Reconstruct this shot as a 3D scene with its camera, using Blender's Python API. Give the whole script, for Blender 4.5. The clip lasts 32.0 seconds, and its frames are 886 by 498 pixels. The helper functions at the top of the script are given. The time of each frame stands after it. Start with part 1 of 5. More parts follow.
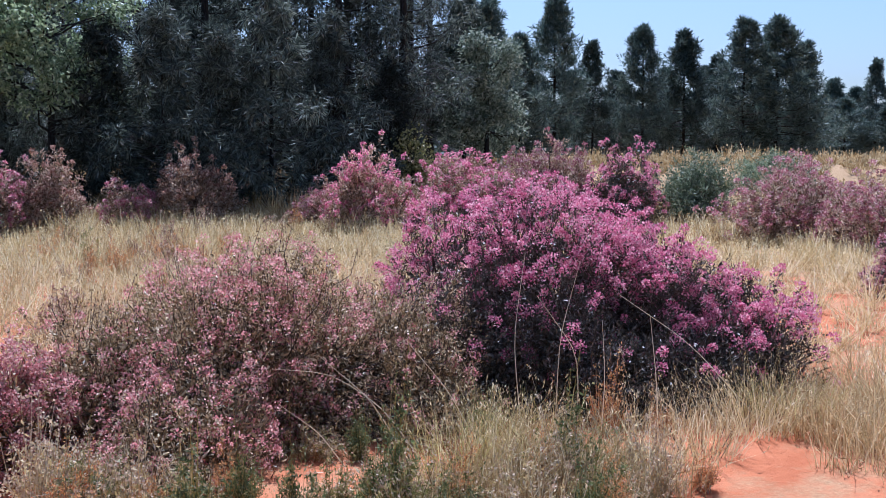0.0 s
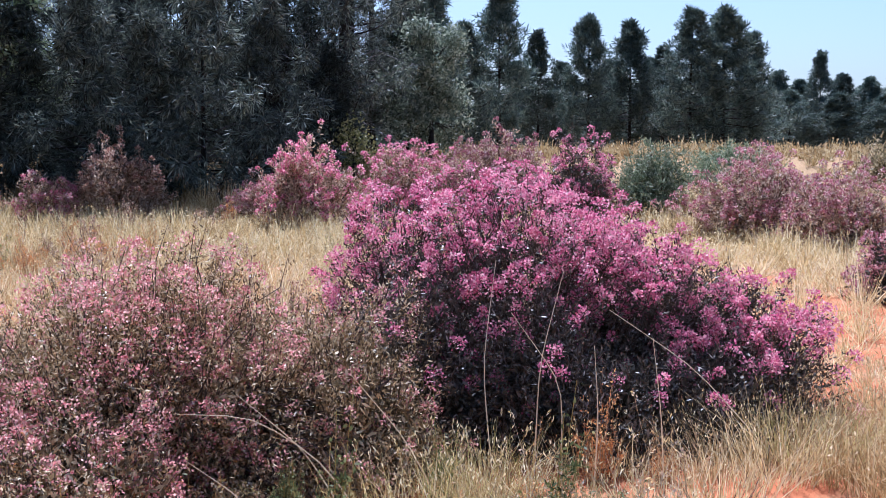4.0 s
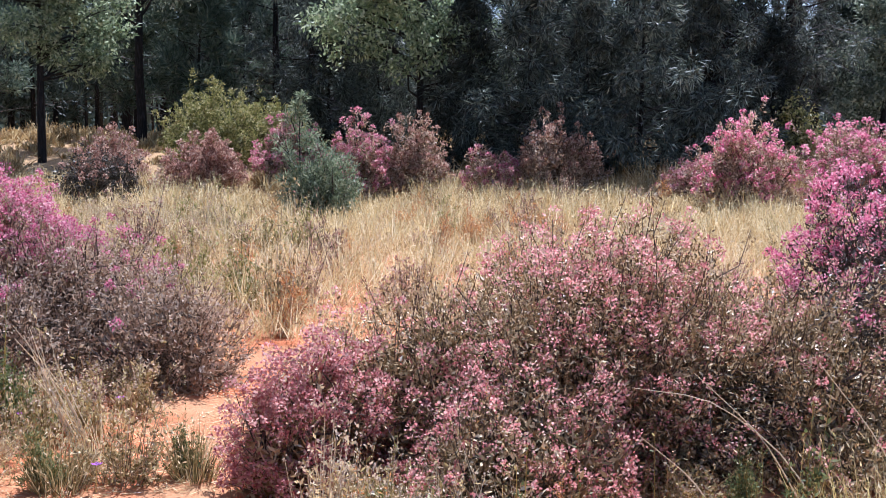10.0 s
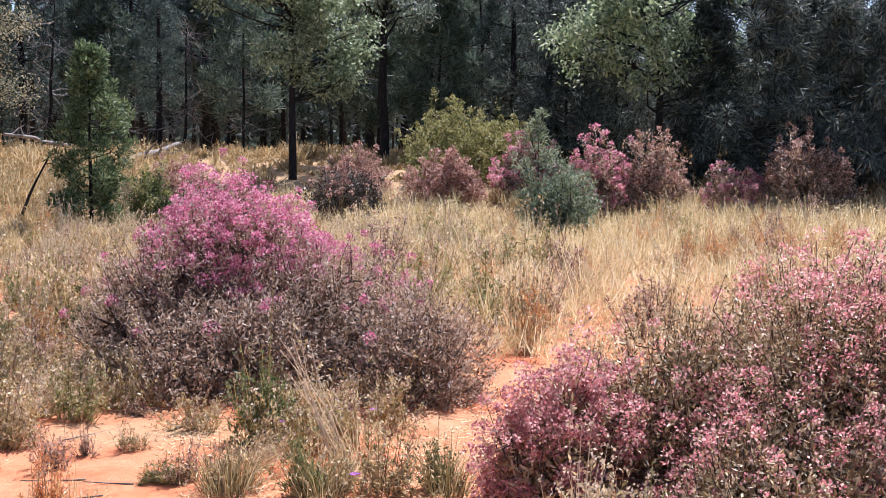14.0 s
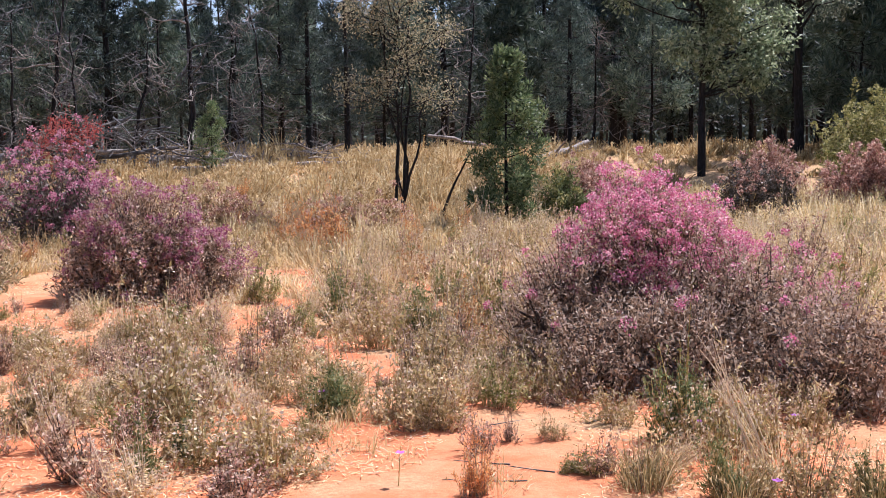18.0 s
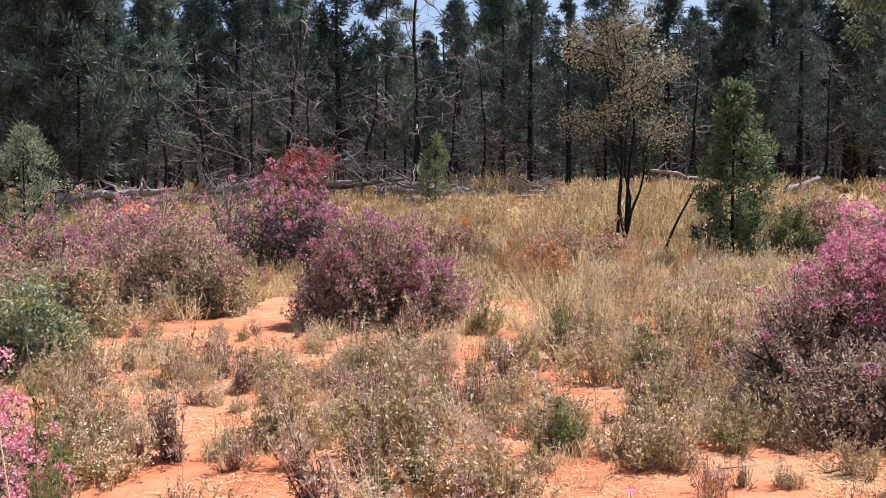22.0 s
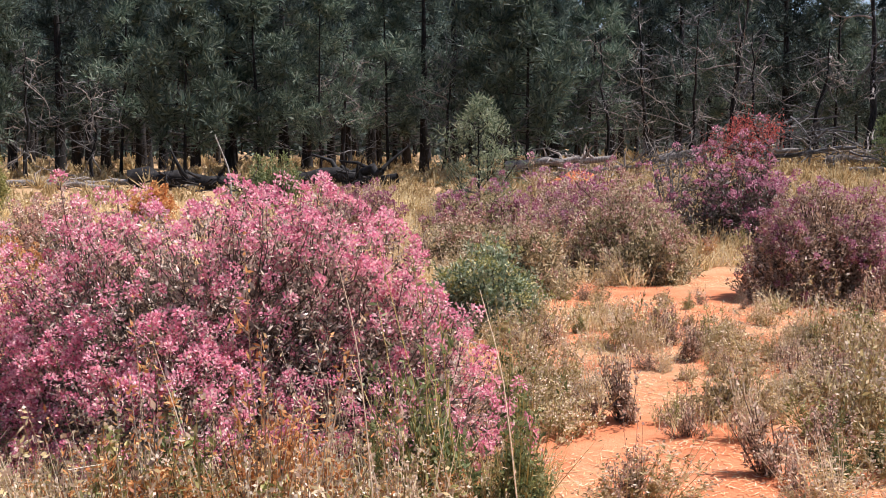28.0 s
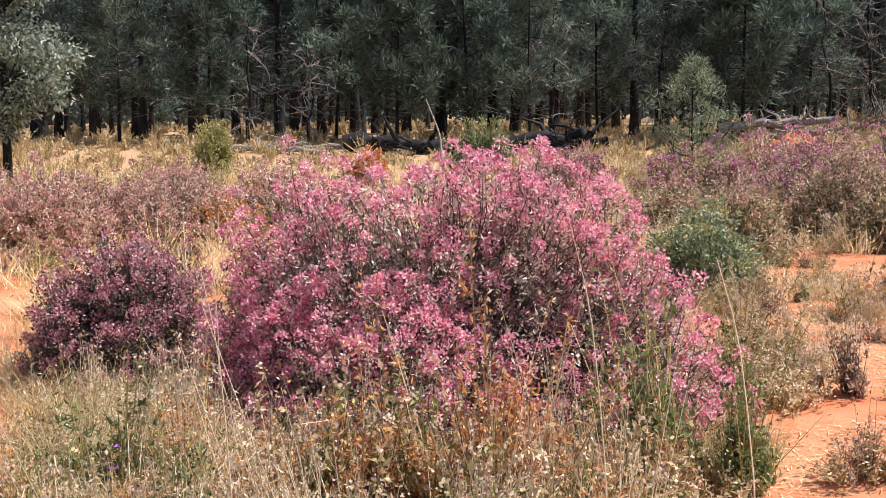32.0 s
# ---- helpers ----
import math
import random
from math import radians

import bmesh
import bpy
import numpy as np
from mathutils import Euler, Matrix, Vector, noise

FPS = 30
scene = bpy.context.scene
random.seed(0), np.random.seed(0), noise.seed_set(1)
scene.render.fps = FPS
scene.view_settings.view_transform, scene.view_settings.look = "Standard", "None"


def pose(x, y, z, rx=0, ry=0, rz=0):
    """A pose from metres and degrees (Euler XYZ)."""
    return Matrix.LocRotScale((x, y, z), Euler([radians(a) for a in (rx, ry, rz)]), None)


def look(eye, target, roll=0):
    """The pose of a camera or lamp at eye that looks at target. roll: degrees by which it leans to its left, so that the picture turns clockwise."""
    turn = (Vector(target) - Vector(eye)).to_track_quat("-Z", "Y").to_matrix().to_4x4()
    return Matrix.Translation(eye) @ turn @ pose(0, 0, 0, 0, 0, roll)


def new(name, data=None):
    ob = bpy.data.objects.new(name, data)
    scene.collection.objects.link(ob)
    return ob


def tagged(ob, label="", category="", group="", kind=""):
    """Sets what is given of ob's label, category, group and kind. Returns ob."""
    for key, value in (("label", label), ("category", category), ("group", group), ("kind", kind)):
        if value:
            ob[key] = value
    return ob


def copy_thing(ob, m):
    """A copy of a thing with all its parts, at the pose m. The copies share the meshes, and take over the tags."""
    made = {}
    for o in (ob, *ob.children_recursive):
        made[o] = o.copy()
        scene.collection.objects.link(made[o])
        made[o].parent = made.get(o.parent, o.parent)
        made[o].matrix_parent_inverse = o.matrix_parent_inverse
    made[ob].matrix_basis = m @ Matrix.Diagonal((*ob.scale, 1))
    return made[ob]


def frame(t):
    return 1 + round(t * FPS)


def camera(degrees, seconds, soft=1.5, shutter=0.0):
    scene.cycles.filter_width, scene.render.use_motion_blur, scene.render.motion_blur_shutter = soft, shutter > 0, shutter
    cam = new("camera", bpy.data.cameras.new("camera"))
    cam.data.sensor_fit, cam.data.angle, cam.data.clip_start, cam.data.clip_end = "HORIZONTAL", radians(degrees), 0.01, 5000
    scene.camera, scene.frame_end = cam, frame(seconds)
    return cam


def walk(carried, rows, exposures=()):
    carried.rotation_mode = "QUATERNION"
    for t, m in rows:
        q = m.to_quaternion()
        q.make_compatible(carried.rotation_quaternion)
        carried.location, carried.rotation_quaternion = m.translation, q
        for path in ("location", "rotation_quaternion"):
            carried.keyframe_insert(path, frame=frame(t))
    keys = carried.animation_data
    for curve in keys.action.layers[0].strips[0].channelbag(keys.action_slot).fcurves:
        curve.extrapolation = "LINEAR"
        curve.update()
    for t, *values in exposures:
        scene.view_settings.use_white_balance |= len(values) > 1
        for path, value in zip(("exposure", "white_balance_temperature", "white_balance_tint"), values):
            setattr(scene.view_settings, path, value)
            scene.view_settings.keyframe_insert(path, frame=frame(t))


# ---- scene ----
# ---- camera ----
cam = camera(42.45, 32.0, soft=0.85)
PATH = (
    (0, -0.843, -1.110, 1.659, 85.50, 0, -52.19, -0.09),
    (0.5, -0.305, -0.688, 1.656, 84.50, 0, -52.46, -0.53),
    (1, 0.069, -0.400, 1.656, 84.23, 0, -52.63, -0.67),
    (1.5, 0.256, -0.257, 1.656, 84.55, 0, -53.75, -0.30),
    (2, 0.260, -0.254, 1.660, 85.25, 0, -55.38, 0.03),
    (2.5, 0.251, -0.250, 1.661, 85.80, 0, -56.88, 0.24),
    (4.5, 0.180, -0.244, 1.604, 84.78, 0, -53.76, -0.10),
    (5, 0.184, -0.227, 1.600, 84.41, 0, -52.12, -0.03),
    (5.5, 0.188, -0.204, 1.598, 84.16, 0, -50.50, 0.09),
    (6, 0.189, -0.183, 1.592, 84.04, 0, -47.93, -0.10),
    (6.5, 0.206, -0.176, 1.587, 83.78, 0, -45.96, -0.24),
    (7, 0.208, -0.160, 1.583, 83.71, 0, -44.28, 0.02),
    (7.5, 0.201, -0.135, 1.585, 83.84, 0, -42.25, 0.33),
    (8, 0.202, -0.112, 1.586, 83.78, 0, -40.63, 0.42),
    (8.5, 0.200, -0.093, 1.584, 83.67, 0, -39.03, 0.65),
    (9, 0.193, -0.071, 1.580, 83.65, 0, -37.29, 0.64),
    (9.5, 0.190, -0.040, 1.576, 83.74, 0, -35.74, 0.66),
    (10, 0.186, -0.017, 1.572, 84.02, 0, -34.00, 0.69),
    (10.5, 0.183, 0.001, 1.573, 84.17, 0, -32.64, 0.82),
    (11, 0.170, 0.014, 1.573, 84.11, 0, -31.03, 1.02),
    (11.5, 0.158, 0.028, 1.574, 84.18, 0, -29.06, 1.07),
    (12, 0.157, 0.031, 1.575, 84.30, 0, -27.43, 0.95),
    (12.5, 0.151, 0.042, 1.576, 84.54, 0, -25.80, 0.83),
    (13, 0.144, 0.045, 1.575, 84.63, 0, -24.29, 0.46),
    (13.5, 0.130, 0.048, 1.579, 84.77, 0, -23.13, 0.47),
    (15.5, 0.060, 0.045, 1.593, 84.27, 0, -18.18, -0.34),
    (16, 0.069, 0.040, 1.592, 84.30, 0, -14.89, 0.03),
    (16.5, 0.063, 0.044, 1.590, 84.01, 0, -11.34, 0.08),
    (17, 0.045, 0.049, 1.589, 84.00, 0, -7.66, -0.22),
    (17.5, 0.031, 0.046, 1.590, 84.29, 0, -4.70, -0.53),
    (18, 0.019, 0.033, 1.594, 84.63, 0, -2.23, -0.70),
    (18.5, 0.006, 0.015, 1.596, 85.11, 0, -0.86, -0.57),
    (19, -0.000, 0.000, 1.600, 85.62, 0, 0.00, -0.47),
    (19.5, -0.013, -0.006, 1.608, 86.04, 0, 0.94, -0.15),
    (20, -0.027, -0.009, 1.614, 86.40, 0, 2.48, -0.00),
    (20.5, -0.039, -0.013, 1.615, 86.63, 0, 3.97, -0.09),
    (21, -0.047, -0.012, 1.613, 86.61, 0, 5.23, -0.16),
    (21.5, -0.059, -0.010, 1.607, 86.51, 0, 6.67, -0.26),
    (22, -0.075, -0.004, 1.604, 86.36, 0, 8.55, -0.05),
    (22.5, -0.094, -0.001, 1.602, 86.21, 0, 10.90, 0.13),
    (23, -0.109, 0.000, 1.601, 86.05, 0, 13.30, 0.20),
    (23.5, -0.122, 0.001, 1.599, 85.79, 0, 15.16, 0.22),
    (24, -0.131, 0.008, 1.600, 85.36, 0, 17.08, 0.13),
    (24.5, -0.143, 0.006, 1.600, 85.17, 0, 18.89, 0.03),
    (26.5, -0.176, -0.043, 1.599, 84.79, 0, 24.13, 0.35),
    (27, -0.182, -0.062, 1.602, 84.86, 0, 26.19, 0.05),
    (27.5, -0.185, -0.078, 1.604, 84.87, 0, 28.17, -0.00),
    (28, -0.185, -0.091, 1.605, 84.78, 0, 30.12, -0.08),
    (28.5, -0.188, -0.098, 1.605, 84.46, 0, 31.60, 0.06),
    (29, -0.194, -0.101, 1.602, 84.07, 0, 33.15, 0.16),
    (29.5, -0.191, -0.101, 1.600, 83.87, 0, 34.54, -0.17),
    (30, -0.196, -0.095, 1.600, 83.84, 0, 35.72, -0.30),
    (30.5, -0.206, -0.088, 1.601, 83.88, 0, 36.60, -0.36),
    (31, -0.217, -0.089, 1.603, 83.75, 0, 37.54, -0.44),
    (31.5, -0.230, -0.101, 1.606, 83.32, 0, 38.83, -0.50),
    (32, -0.243, -0.120, 1.610, 83.02, 0, 40.48, -0.70),
)
walk(cam, [(t, pose(x, y, z, rx, ry, rz) @ pose(0, 0, 0, 0, 0, lean)) for t, x, y, z, rx, ry, rz, lean in PATH],
     exposures=((0.0, 0.48, 4740, 15), (1.3, 0.45, 4740, 16), (2.3, 0.60, 4790, 15), (6.0, 0.76, 4920, 18), (10.0, 0.88, 5080, 15), (13.0, 0.98, 5290, 18), (19.0, 0.86, 5570, 21), (24.0, 0.74, 5760, 19), (32.0, 0.75, 5810, 16)))

# ---- light ----
SUN_AZ, SUN_EL = 50.0, 59.0        # degrees to the right of +y, and above the horizon
world = bpy.data.worlds.new("sky")
scene.world = world
world.use_nodes = True
wn = world.node_tree
sky = wn.nodes.new("ShaderNodeTexSky")
sky.sky_type = "NISHITA"
sky.sun_disc = False
sky.sun_elevation, sky.sun_rotation = radians(SUN_EL), radians(SUN_AZ)
sky.altitude, sky.air_density, sky.dust_density, sky.ozone_density = 200, 1.0, 2.2, 1.2
wn.links.new(sky.outputs[0], wn.nodes["Background"].inputs[0])
wn.nodes["Background"].inputs[1].default_value = 0.082
sun = new("sun", bpy.data.lights.new("sun", "SUN"))
sun.data.energy, sun.data.angle, sun.data.color = 5.0, radians(0.53), (1.0, 0.93, 0.845)
sun.matrix_world = look((40 * math.sin(radians(SUN_AZ)) * math.cos(radians(SUN_EL)),
                         40 * math.cos(radians(SUN_AZ)) * math.cos(radians(SUN_EL)),
                         40 * math.sin(radians(SUN_EL))), (0, 0, 0))


# ---- materials ----
def shader(name):
    m = bpy.data.materials.new(name)
    m.use_nodes = True
    return m, m.node_tree.nodes, m.node_tree.links


def ramp_node(nodes, stops):
    r = nodes.new("ShaderNodeValToRGB")
    while len(r.color_ramp.elements) < len(stops):
        r.color_ramp.elements.new(0.5)
    for e, (pos, col) in zip(r.color_ramp.elements, stops):
        e.position, e.color = pos, (*col, 1)
    return r


def leaf_mat(name, cols, through_light=0.35, rough=0.55, patch=0.25, spread=0.15):
    """Leaf or petal skin: each leaf its own tone, with slow drifts over the plant, light passing through."""
    m, n, k = shader(name)
    b = n["Principled BSDF"]
    geo = n.new("ShaderNodeNewGeometry")
    info = n.new("ShaderNodeObjectInfo")
    noi = n.new("ShaderNodeTexNoise")
    noi.inputs["Scale"].default_value = 3.0
    tex = n.new("ShaderNodeTexCoord")
    k.new(tex.outputs["Object"], noi.inputs["Vector"])
    mix = n.new("ShaderNodeMath")
    mix.operation = "MULTIPLY_ADD"
    k.new(noi.outputs["Fac"], mix.inputs[0])
    mix.inputs[1].default_value = patch * 2
    k.new(geo.outputs["Random Per Island"], mix.inputs[2])
    sub = n.new("ShaderNodeMath")
    sub.operation = "SUBTRACT"
    k.new(mix.outputs[0], sub.inputs[0])
    sub.inputs[1].default_value = patch
    r = ramp_node(n, [(i / (len(cols) - 1), c) for i, c in enumerate(cols)])
    k.new(sub.outputs[0], r.inputs[0])
    hsv = n.new("ShaderNodeHueSaturation")
    val = n.new("ShaderNodeMapRange")
    val.inputs[3].default_value, val.inputs[4].default_value = 1 - spread, 1 + spread
    k.new(info.outputs["Random"], val.inputs[0])
    k.new(val.outputs[0], hsv.inputs["Value"])
    k.new(r.outputs[0], hsv.inputs["Color"])
    k.new(hsv.outputs[0], b.inputs["Base Color"])
    b.inputs["Roughness"].default_value = rough
    b.inputs["Specular IOR Level"].default_value = 0.2
    t = n.new("ShaderNodeBsdfTranslucent")
    k.new(hsv.outputs[0], t.inputs[0])
    ms = n.new("ShaderNodeMixShader")
    ms.inputs[0].default_value = through_light
    k.new(b.outputs[0], ms.inputs[1])
    k.new(t.outputs[0], ms.inputs[2])
    k.new(ms.outputs[0], n["Material Output"].inputs[0])
    return m


def rough_mat(name, cols, scale=6.0, rough=0.9, bump=0.4, stretch=(1, 1, 1), fine=40.0):
    """Bark, dead wood, earth: two scales of colour noise and relief."""
    m, n, k = shader(name)
    b = n["Principled BSDF"]
    tex = n.new("ShaderNodeTexCoord")
    mp = n.new("ShaderNodeMapping")
    mp.inputs["Scale"].default_value = stretch
    k.new(tex.outputs["Object"], mp.inputs[0])
    a = n.new("ShaderNodeTexNoise")
    a.inputs["Scale"].default_value, a.inputs["Detail"].default_value = scale, 8
    c = n.new("ShaderNodeTexNoise")
    c.inputs["Scale"].default_value, c.inputs["Detail"].default_value = fine, 4
    for x in (a, c):
        k.new(mp.outputs[0], x.inputs["Vector"])
    add = n.new("ShaderNodeMath")
    add.operation = "MULTIPLY_ADD"
    k.new(c.outputs["Fac"], add.inputs[0])
    add.inputs[1].default_value = 0.4
    off = n.new("ShaderNodeMath")
    off.operation = "SUBTRACT"
    k.new(a.outputs["Fac"], off.inputs[0])
    off.inputs[1].default_value = 0.2
    k.new(off.outputs[0], add.inputs[2])
    r = ramp_node(n, [(0.25 + 0.5 * i / (len(cols) - 1), q) for i, q in enumerate(cols)])
    k.new(add.outputs[0], r.inputs[0])
    k.new(r.outputs[0], b.inputs["Base Color"])
    b.inputs["Roughness"].default_value = rough
    b.inputs["Specular IOR Level"].default_value = 0.2
    bp = n.new("ShaderNodeBump")
    bp.inputs["Strength"].default_value, bp.inputs["Distance"].default_value = bump, 0.02
    k.new(add.outputs[0], bp.inputs["Height"])
    k.new(bp.outputs[0], b.inputs["Normal"])
    return m


PINK = leaf_mat("pink_capsules", [(0.46, 0.105, 0.175), (0.68, 0.24, 0.315), (0.80, 0.41, 0.44), (0.87, 0.61, 0.57)], 0.46, 0.5)
PURPLE = leaf_mat("magenta_capsules", [(0.46, 0.085, 0.18), (0.69, 0.20, 0.31), (0.80, 0.36, 0.43), (0.86, 0.56, 0.56)], 0.48, 0.5)
SALMON = leaf_mat("salmon_capsules", [(0.43, 0.14, 0.135), (0.61, 0.255, 0.245), (0.72, 0.385, 0.34), (0.80, 0.54, 0.45)], 0.54, 0.55)
ROSE_BROWN = leaf_mat("faded_capsules", [(0.20, 0.098, 0.068), (0.38, 0.195, 0.145), (0.56, 0.345, 0.26), (0.72, 0.56, 0.43)], 0.42, 0.55)
MAROON = leaf_mat("maroon_capsules", [(0.25, 0.075, 0.09), (0.44, 0.17, 0.19), (0.58, 0.30, 0.31), (0.70, 0.50, 0.46)], 0.4, 0.45)
RUST = leaf_mat("rust_leaves", [(0.32, 0.11, 0.04), (0.56, 0.24, 0.08), (0.70, 0.38, 0.14), (0.78, 0.54, 0.25)], 0.45, 0.5)
RED = leaf_mat("red_leaves", [(0.18, 0.032, 0.03), (0.38, 0.08, 0.065), (0.54, 0.19, 0.14)], 0.35, 0.5)
OLIVE = leaf_mat("olive_leaves", [(0.12, 0.10, 0.05), (0.26, 0.205, 0.10), (0.45, 0.355, 0.19), (0.70, 0.59, 0.38)], 0.45, 0.45)
# naturally dark leaves, coloured darker still for the shade inside and under bushes
DARK_SHADE_LEAF = leaf_mat("dark_shade_leaves", [(0.045, 0.04, 0.028), (0.095, 0.08, 0.052), (0.15, 0.122, 0.09), (0.29, 0.245, 0.20)], 0.1, 0.4)
GREEN = leaf_mat("green_leaves", [(0.07, 0.085, 0.03), (0.13, 0.155, 0.055), (0.21, 0.235, 0.09), (0.34, 0.36, 0.18)], 0.35, 0.55)
GREY_GREEN = leaf_mat("grey_green_leaves", [(0.10, 0.13, 0.07), (0.19, 0.23, 0.125), (0.30, 0.34, 0.20), (0.45, 0.47, 0.31)], 0.32, 0.5)
YELLOW_GREEN = leaf_mat("yellow_green_leaves", [(0.13, 0.14, 0.04), (0.27, 0.26, 0.08), (0.42, 0.38, 0.14), (0.58, 0.52, 0.26)], 0.35, 0.5)
PINE = leaf_mat("pine_needles", [(0.022, 0.036, 0.029), (0.048, 0.070, 0.054), (0.086, 0.113, 0.086), (0.145, 0.174, 0.134)], 0.22, 0.6, spread=0.55)
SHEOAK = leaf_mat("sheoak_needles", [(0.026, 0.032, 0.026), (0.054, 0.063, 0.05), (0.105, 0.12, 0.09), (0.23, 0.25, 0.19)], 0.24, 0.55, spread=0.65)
# distance haze over the far scattered pines, put into the needle colour
HAZY_PINE = leaf_mat("hazy_pine_needles", [(0.032, 0.05, 0.042), (0.068, 0.095, 0.076), (0.118, 0.15, 0.118), (0.20, 0.235, 0.185)], 0.28, 0.55, spread=0.4)
MID_PINE = leaf_mat("grey_green_needles", [(0.038, 0.06, 0.042), (0.082, 0.116, 0.078), (0.138, 0.178, 0.118), (0.235, 0.268, 0.19)], 0.28, 0.55, spread=0.35)
YOUNG_PINE = leaf_mat("young_pine_needles", [(0.055, 0.082, 0.035), (0.115, 0.16, 0.065), (0.19, 0.24, 0.10), (0.31, 0.35, 0.17)], 0.35, 0.5)
TAN_NEEDLES = leaf_mat("tan_needles", [(0.125, 0.112, 0.058), (0.27, 0.24, 0.132), (0.46, 0.40, 0.245)], 0.38, 0.6)
BROAD = leaf_mat("broad_leaves", [(0.095, 0.125, 0.062), (0.20, 0.25, 0.118), (0.345, 0.395, 0.21), (0.58, 0.615, 0.40)], 0.44, 0.42)
GREY_BROAD = leaf_mat("dull_broad_leaves", [(0.065, 0.085, 0.058), (0.135, 0.165, 0.11), (0.24, 0.27, 0.19), (0.45, 0.48, 0.36)], 0.4, 0.42)
STRAW = leaf_mat("straw_blades", [(0.39, 0.28, 0.115), (0.63, 0.475, 0.22), (0.79, 0.645, 0.36), (0.88, 0.785, 0.53)], 0.44, 0.55, patch=0.4)
PAPER = leaf_mat("papery_heads", [(0.30, 0.195, 0.11), (0.49, 0.355, 0.22), (0.66, 0.51, 0.345), (0.82, 0.70, 0.53)], 0.38, 0.6)
GREEN_STRAW = leaf_mat("green_straw_blades", [(0.22, 0.18, 0.05), (0.42, 0.35, 0.11), (0.62, 0.51, 0.20), (0.80, 0.68, 0.37)], 0.4, 0.55)
VIOLET = leaf_mat("violet_petals", [(0.30, 0.08, 0.42), (0.46, 0.14, 0.60), (0.58, 0.26, 0.68)], 0.4, 0.5)
DULL_STRAW = leaf_mat("dull_straw_blades", [(0.26, 0.17, 0.07), (0.43, 0.30, 0.13), (0.58, 0.44, 0.22), (0.72, 0.60, 0.36)], 0.4, 0.6, patch=0.35)
BROWN_LEAF = leaf_mat("brown_olive_leaves", [(0.21, 0.13, 0.055), (0.43, 0.29, 0.135), (0.62, 0.465, 0.25), (0.82, 0.70, 0.48)], 0.36, 0.5)
UMBER = leaf_mat("umber_leaves", [(0.16, 0.095, 0.055), (0.36, 0.235, 0.145), (0.56, 0.405, 0.27), (0.76, 0.62, 0.47)], 0.36, 0.5)
DUSK_LEAF = leaf_mat("dusky_leaves", [(0.09, 0.07, 0.05), (0.21, 0.165, 0.115), (0.40, 0.32, 0.23), (0.74, 0.62, 0.48)], 0.25, 0.45)
DULL_BROAD = leaf_mat("olive_broad_leaves", [(0.095, 0.125, 0.066), (0.20, 0.25, 0.128), (0.34, 0.395, 0.22), (0.57, 0.61, 0.40)], 0.46, 0.45)
OLIVE_BLADE = leaf_mat("olive_blades", [(0.13, 0.098, 0.036), (0.28, 0.21, 0.08), (0.48, 0.37, 0.17), (0.74, 0.60, 0.36)], 0.36, 0.5)
FADED = leaf_mat("faded_rose_capsules", [(0.32, 0.13, 0.11), (0.53, 0.265, 0.22), (0.70, 0.44, 0.35), (0.81, 0.63, 0.50)], 0.42, 0.55)
MAUVE = leaf_mat("mauve_capsules", [(0.36, 0.09, 0.14), (0.55, 0.195, 0.25), (0.69, 0.36, 0.385), (0.79, 0.56, 0.53)], 0.42, 0.5)
PLUM = leaf_mat("plum_capsules", [(0.24, 0.055, 0.11), (0.39, 0.13, 0.20), (0.53, 0.25, 0.30), (0.66, 0.43, 0.44)], 0.34, 0.5)
TAN_OLIVE = leaf_mat("tan_olive_leaves", [(0.12, 0.08, 0.036), (0.29, 0.20, 0.092), (0.54, 0.395, 0.20), (0.86, 0.72, 0.47)], 0.16, 0.42)
SAGE = leaf_mat("sage_leaves", [(0.19, 0.14, 0.05), (0.40, 0.31, 0.12), (0.61, 0.485, 0.225), (0.82, 0.70, 0.43)], 0.38, 0.5)
BLEACHED = leaf_mat("bleached_stalks", [(0.58, 0.48, 0.33), (0.77, 0.67, 0.49), (0.87, 0.79, 0.63)], 0.45, 0.6)
GREY_TWIG = leaf_mat("grey_twigs", [(0.17, 0.115, 0.07), (0.31, 0.23, 0.15), (0.50, 0.40, 0.28), (0.68, 0.58, 0.44)], 0.15, 0.6)
BARK = rough_mat("dark_bark", [(0.010, 0.009, 0.008), (0.022, 0.019, 0.017), (0.052, 0.046, 0.041)], 5, 0.95, 0.7, (6, 6, 1))
STEM = rough_mat("shrub_stems", [(0.04, 0.028, 0.022), (0.09, 0.065, 0.05), (0.2, 0.16, 0.13)], 20, 0.9, 0.3)
DEADWOOD = rough_mat("grey_dead_wood", [(0.11, 0.09, 0.075), (0.25, 0.215, 0.18), (0.44, 0.395, 0.345)], 6, 0.85, 0.5, (5, 5, 1))
DEAD_LIMB = rough_mat("weathered_dead_limbs", [(0.05, 0.047, 0.044), (0.12, 0.113, 0.105), (0.28, 0.265, 0.25)], 8, 0.9, 0.4)
CHARRED = rough_mat("charred_wood", [(0.007, 0.006, 0.006), (0.02, 0.018, 0.016), (0.06, 0.054, 0.05)], 6, 0.9, 0.5)


RED_EARTH = rough_mat("bare_red_earth", [(0.40, 0.11, 0.04), (0.52, 0.165, 0.065), (0.60, 0.22, 0.10)], 3, 0.95, 0.6, fine=25.0)


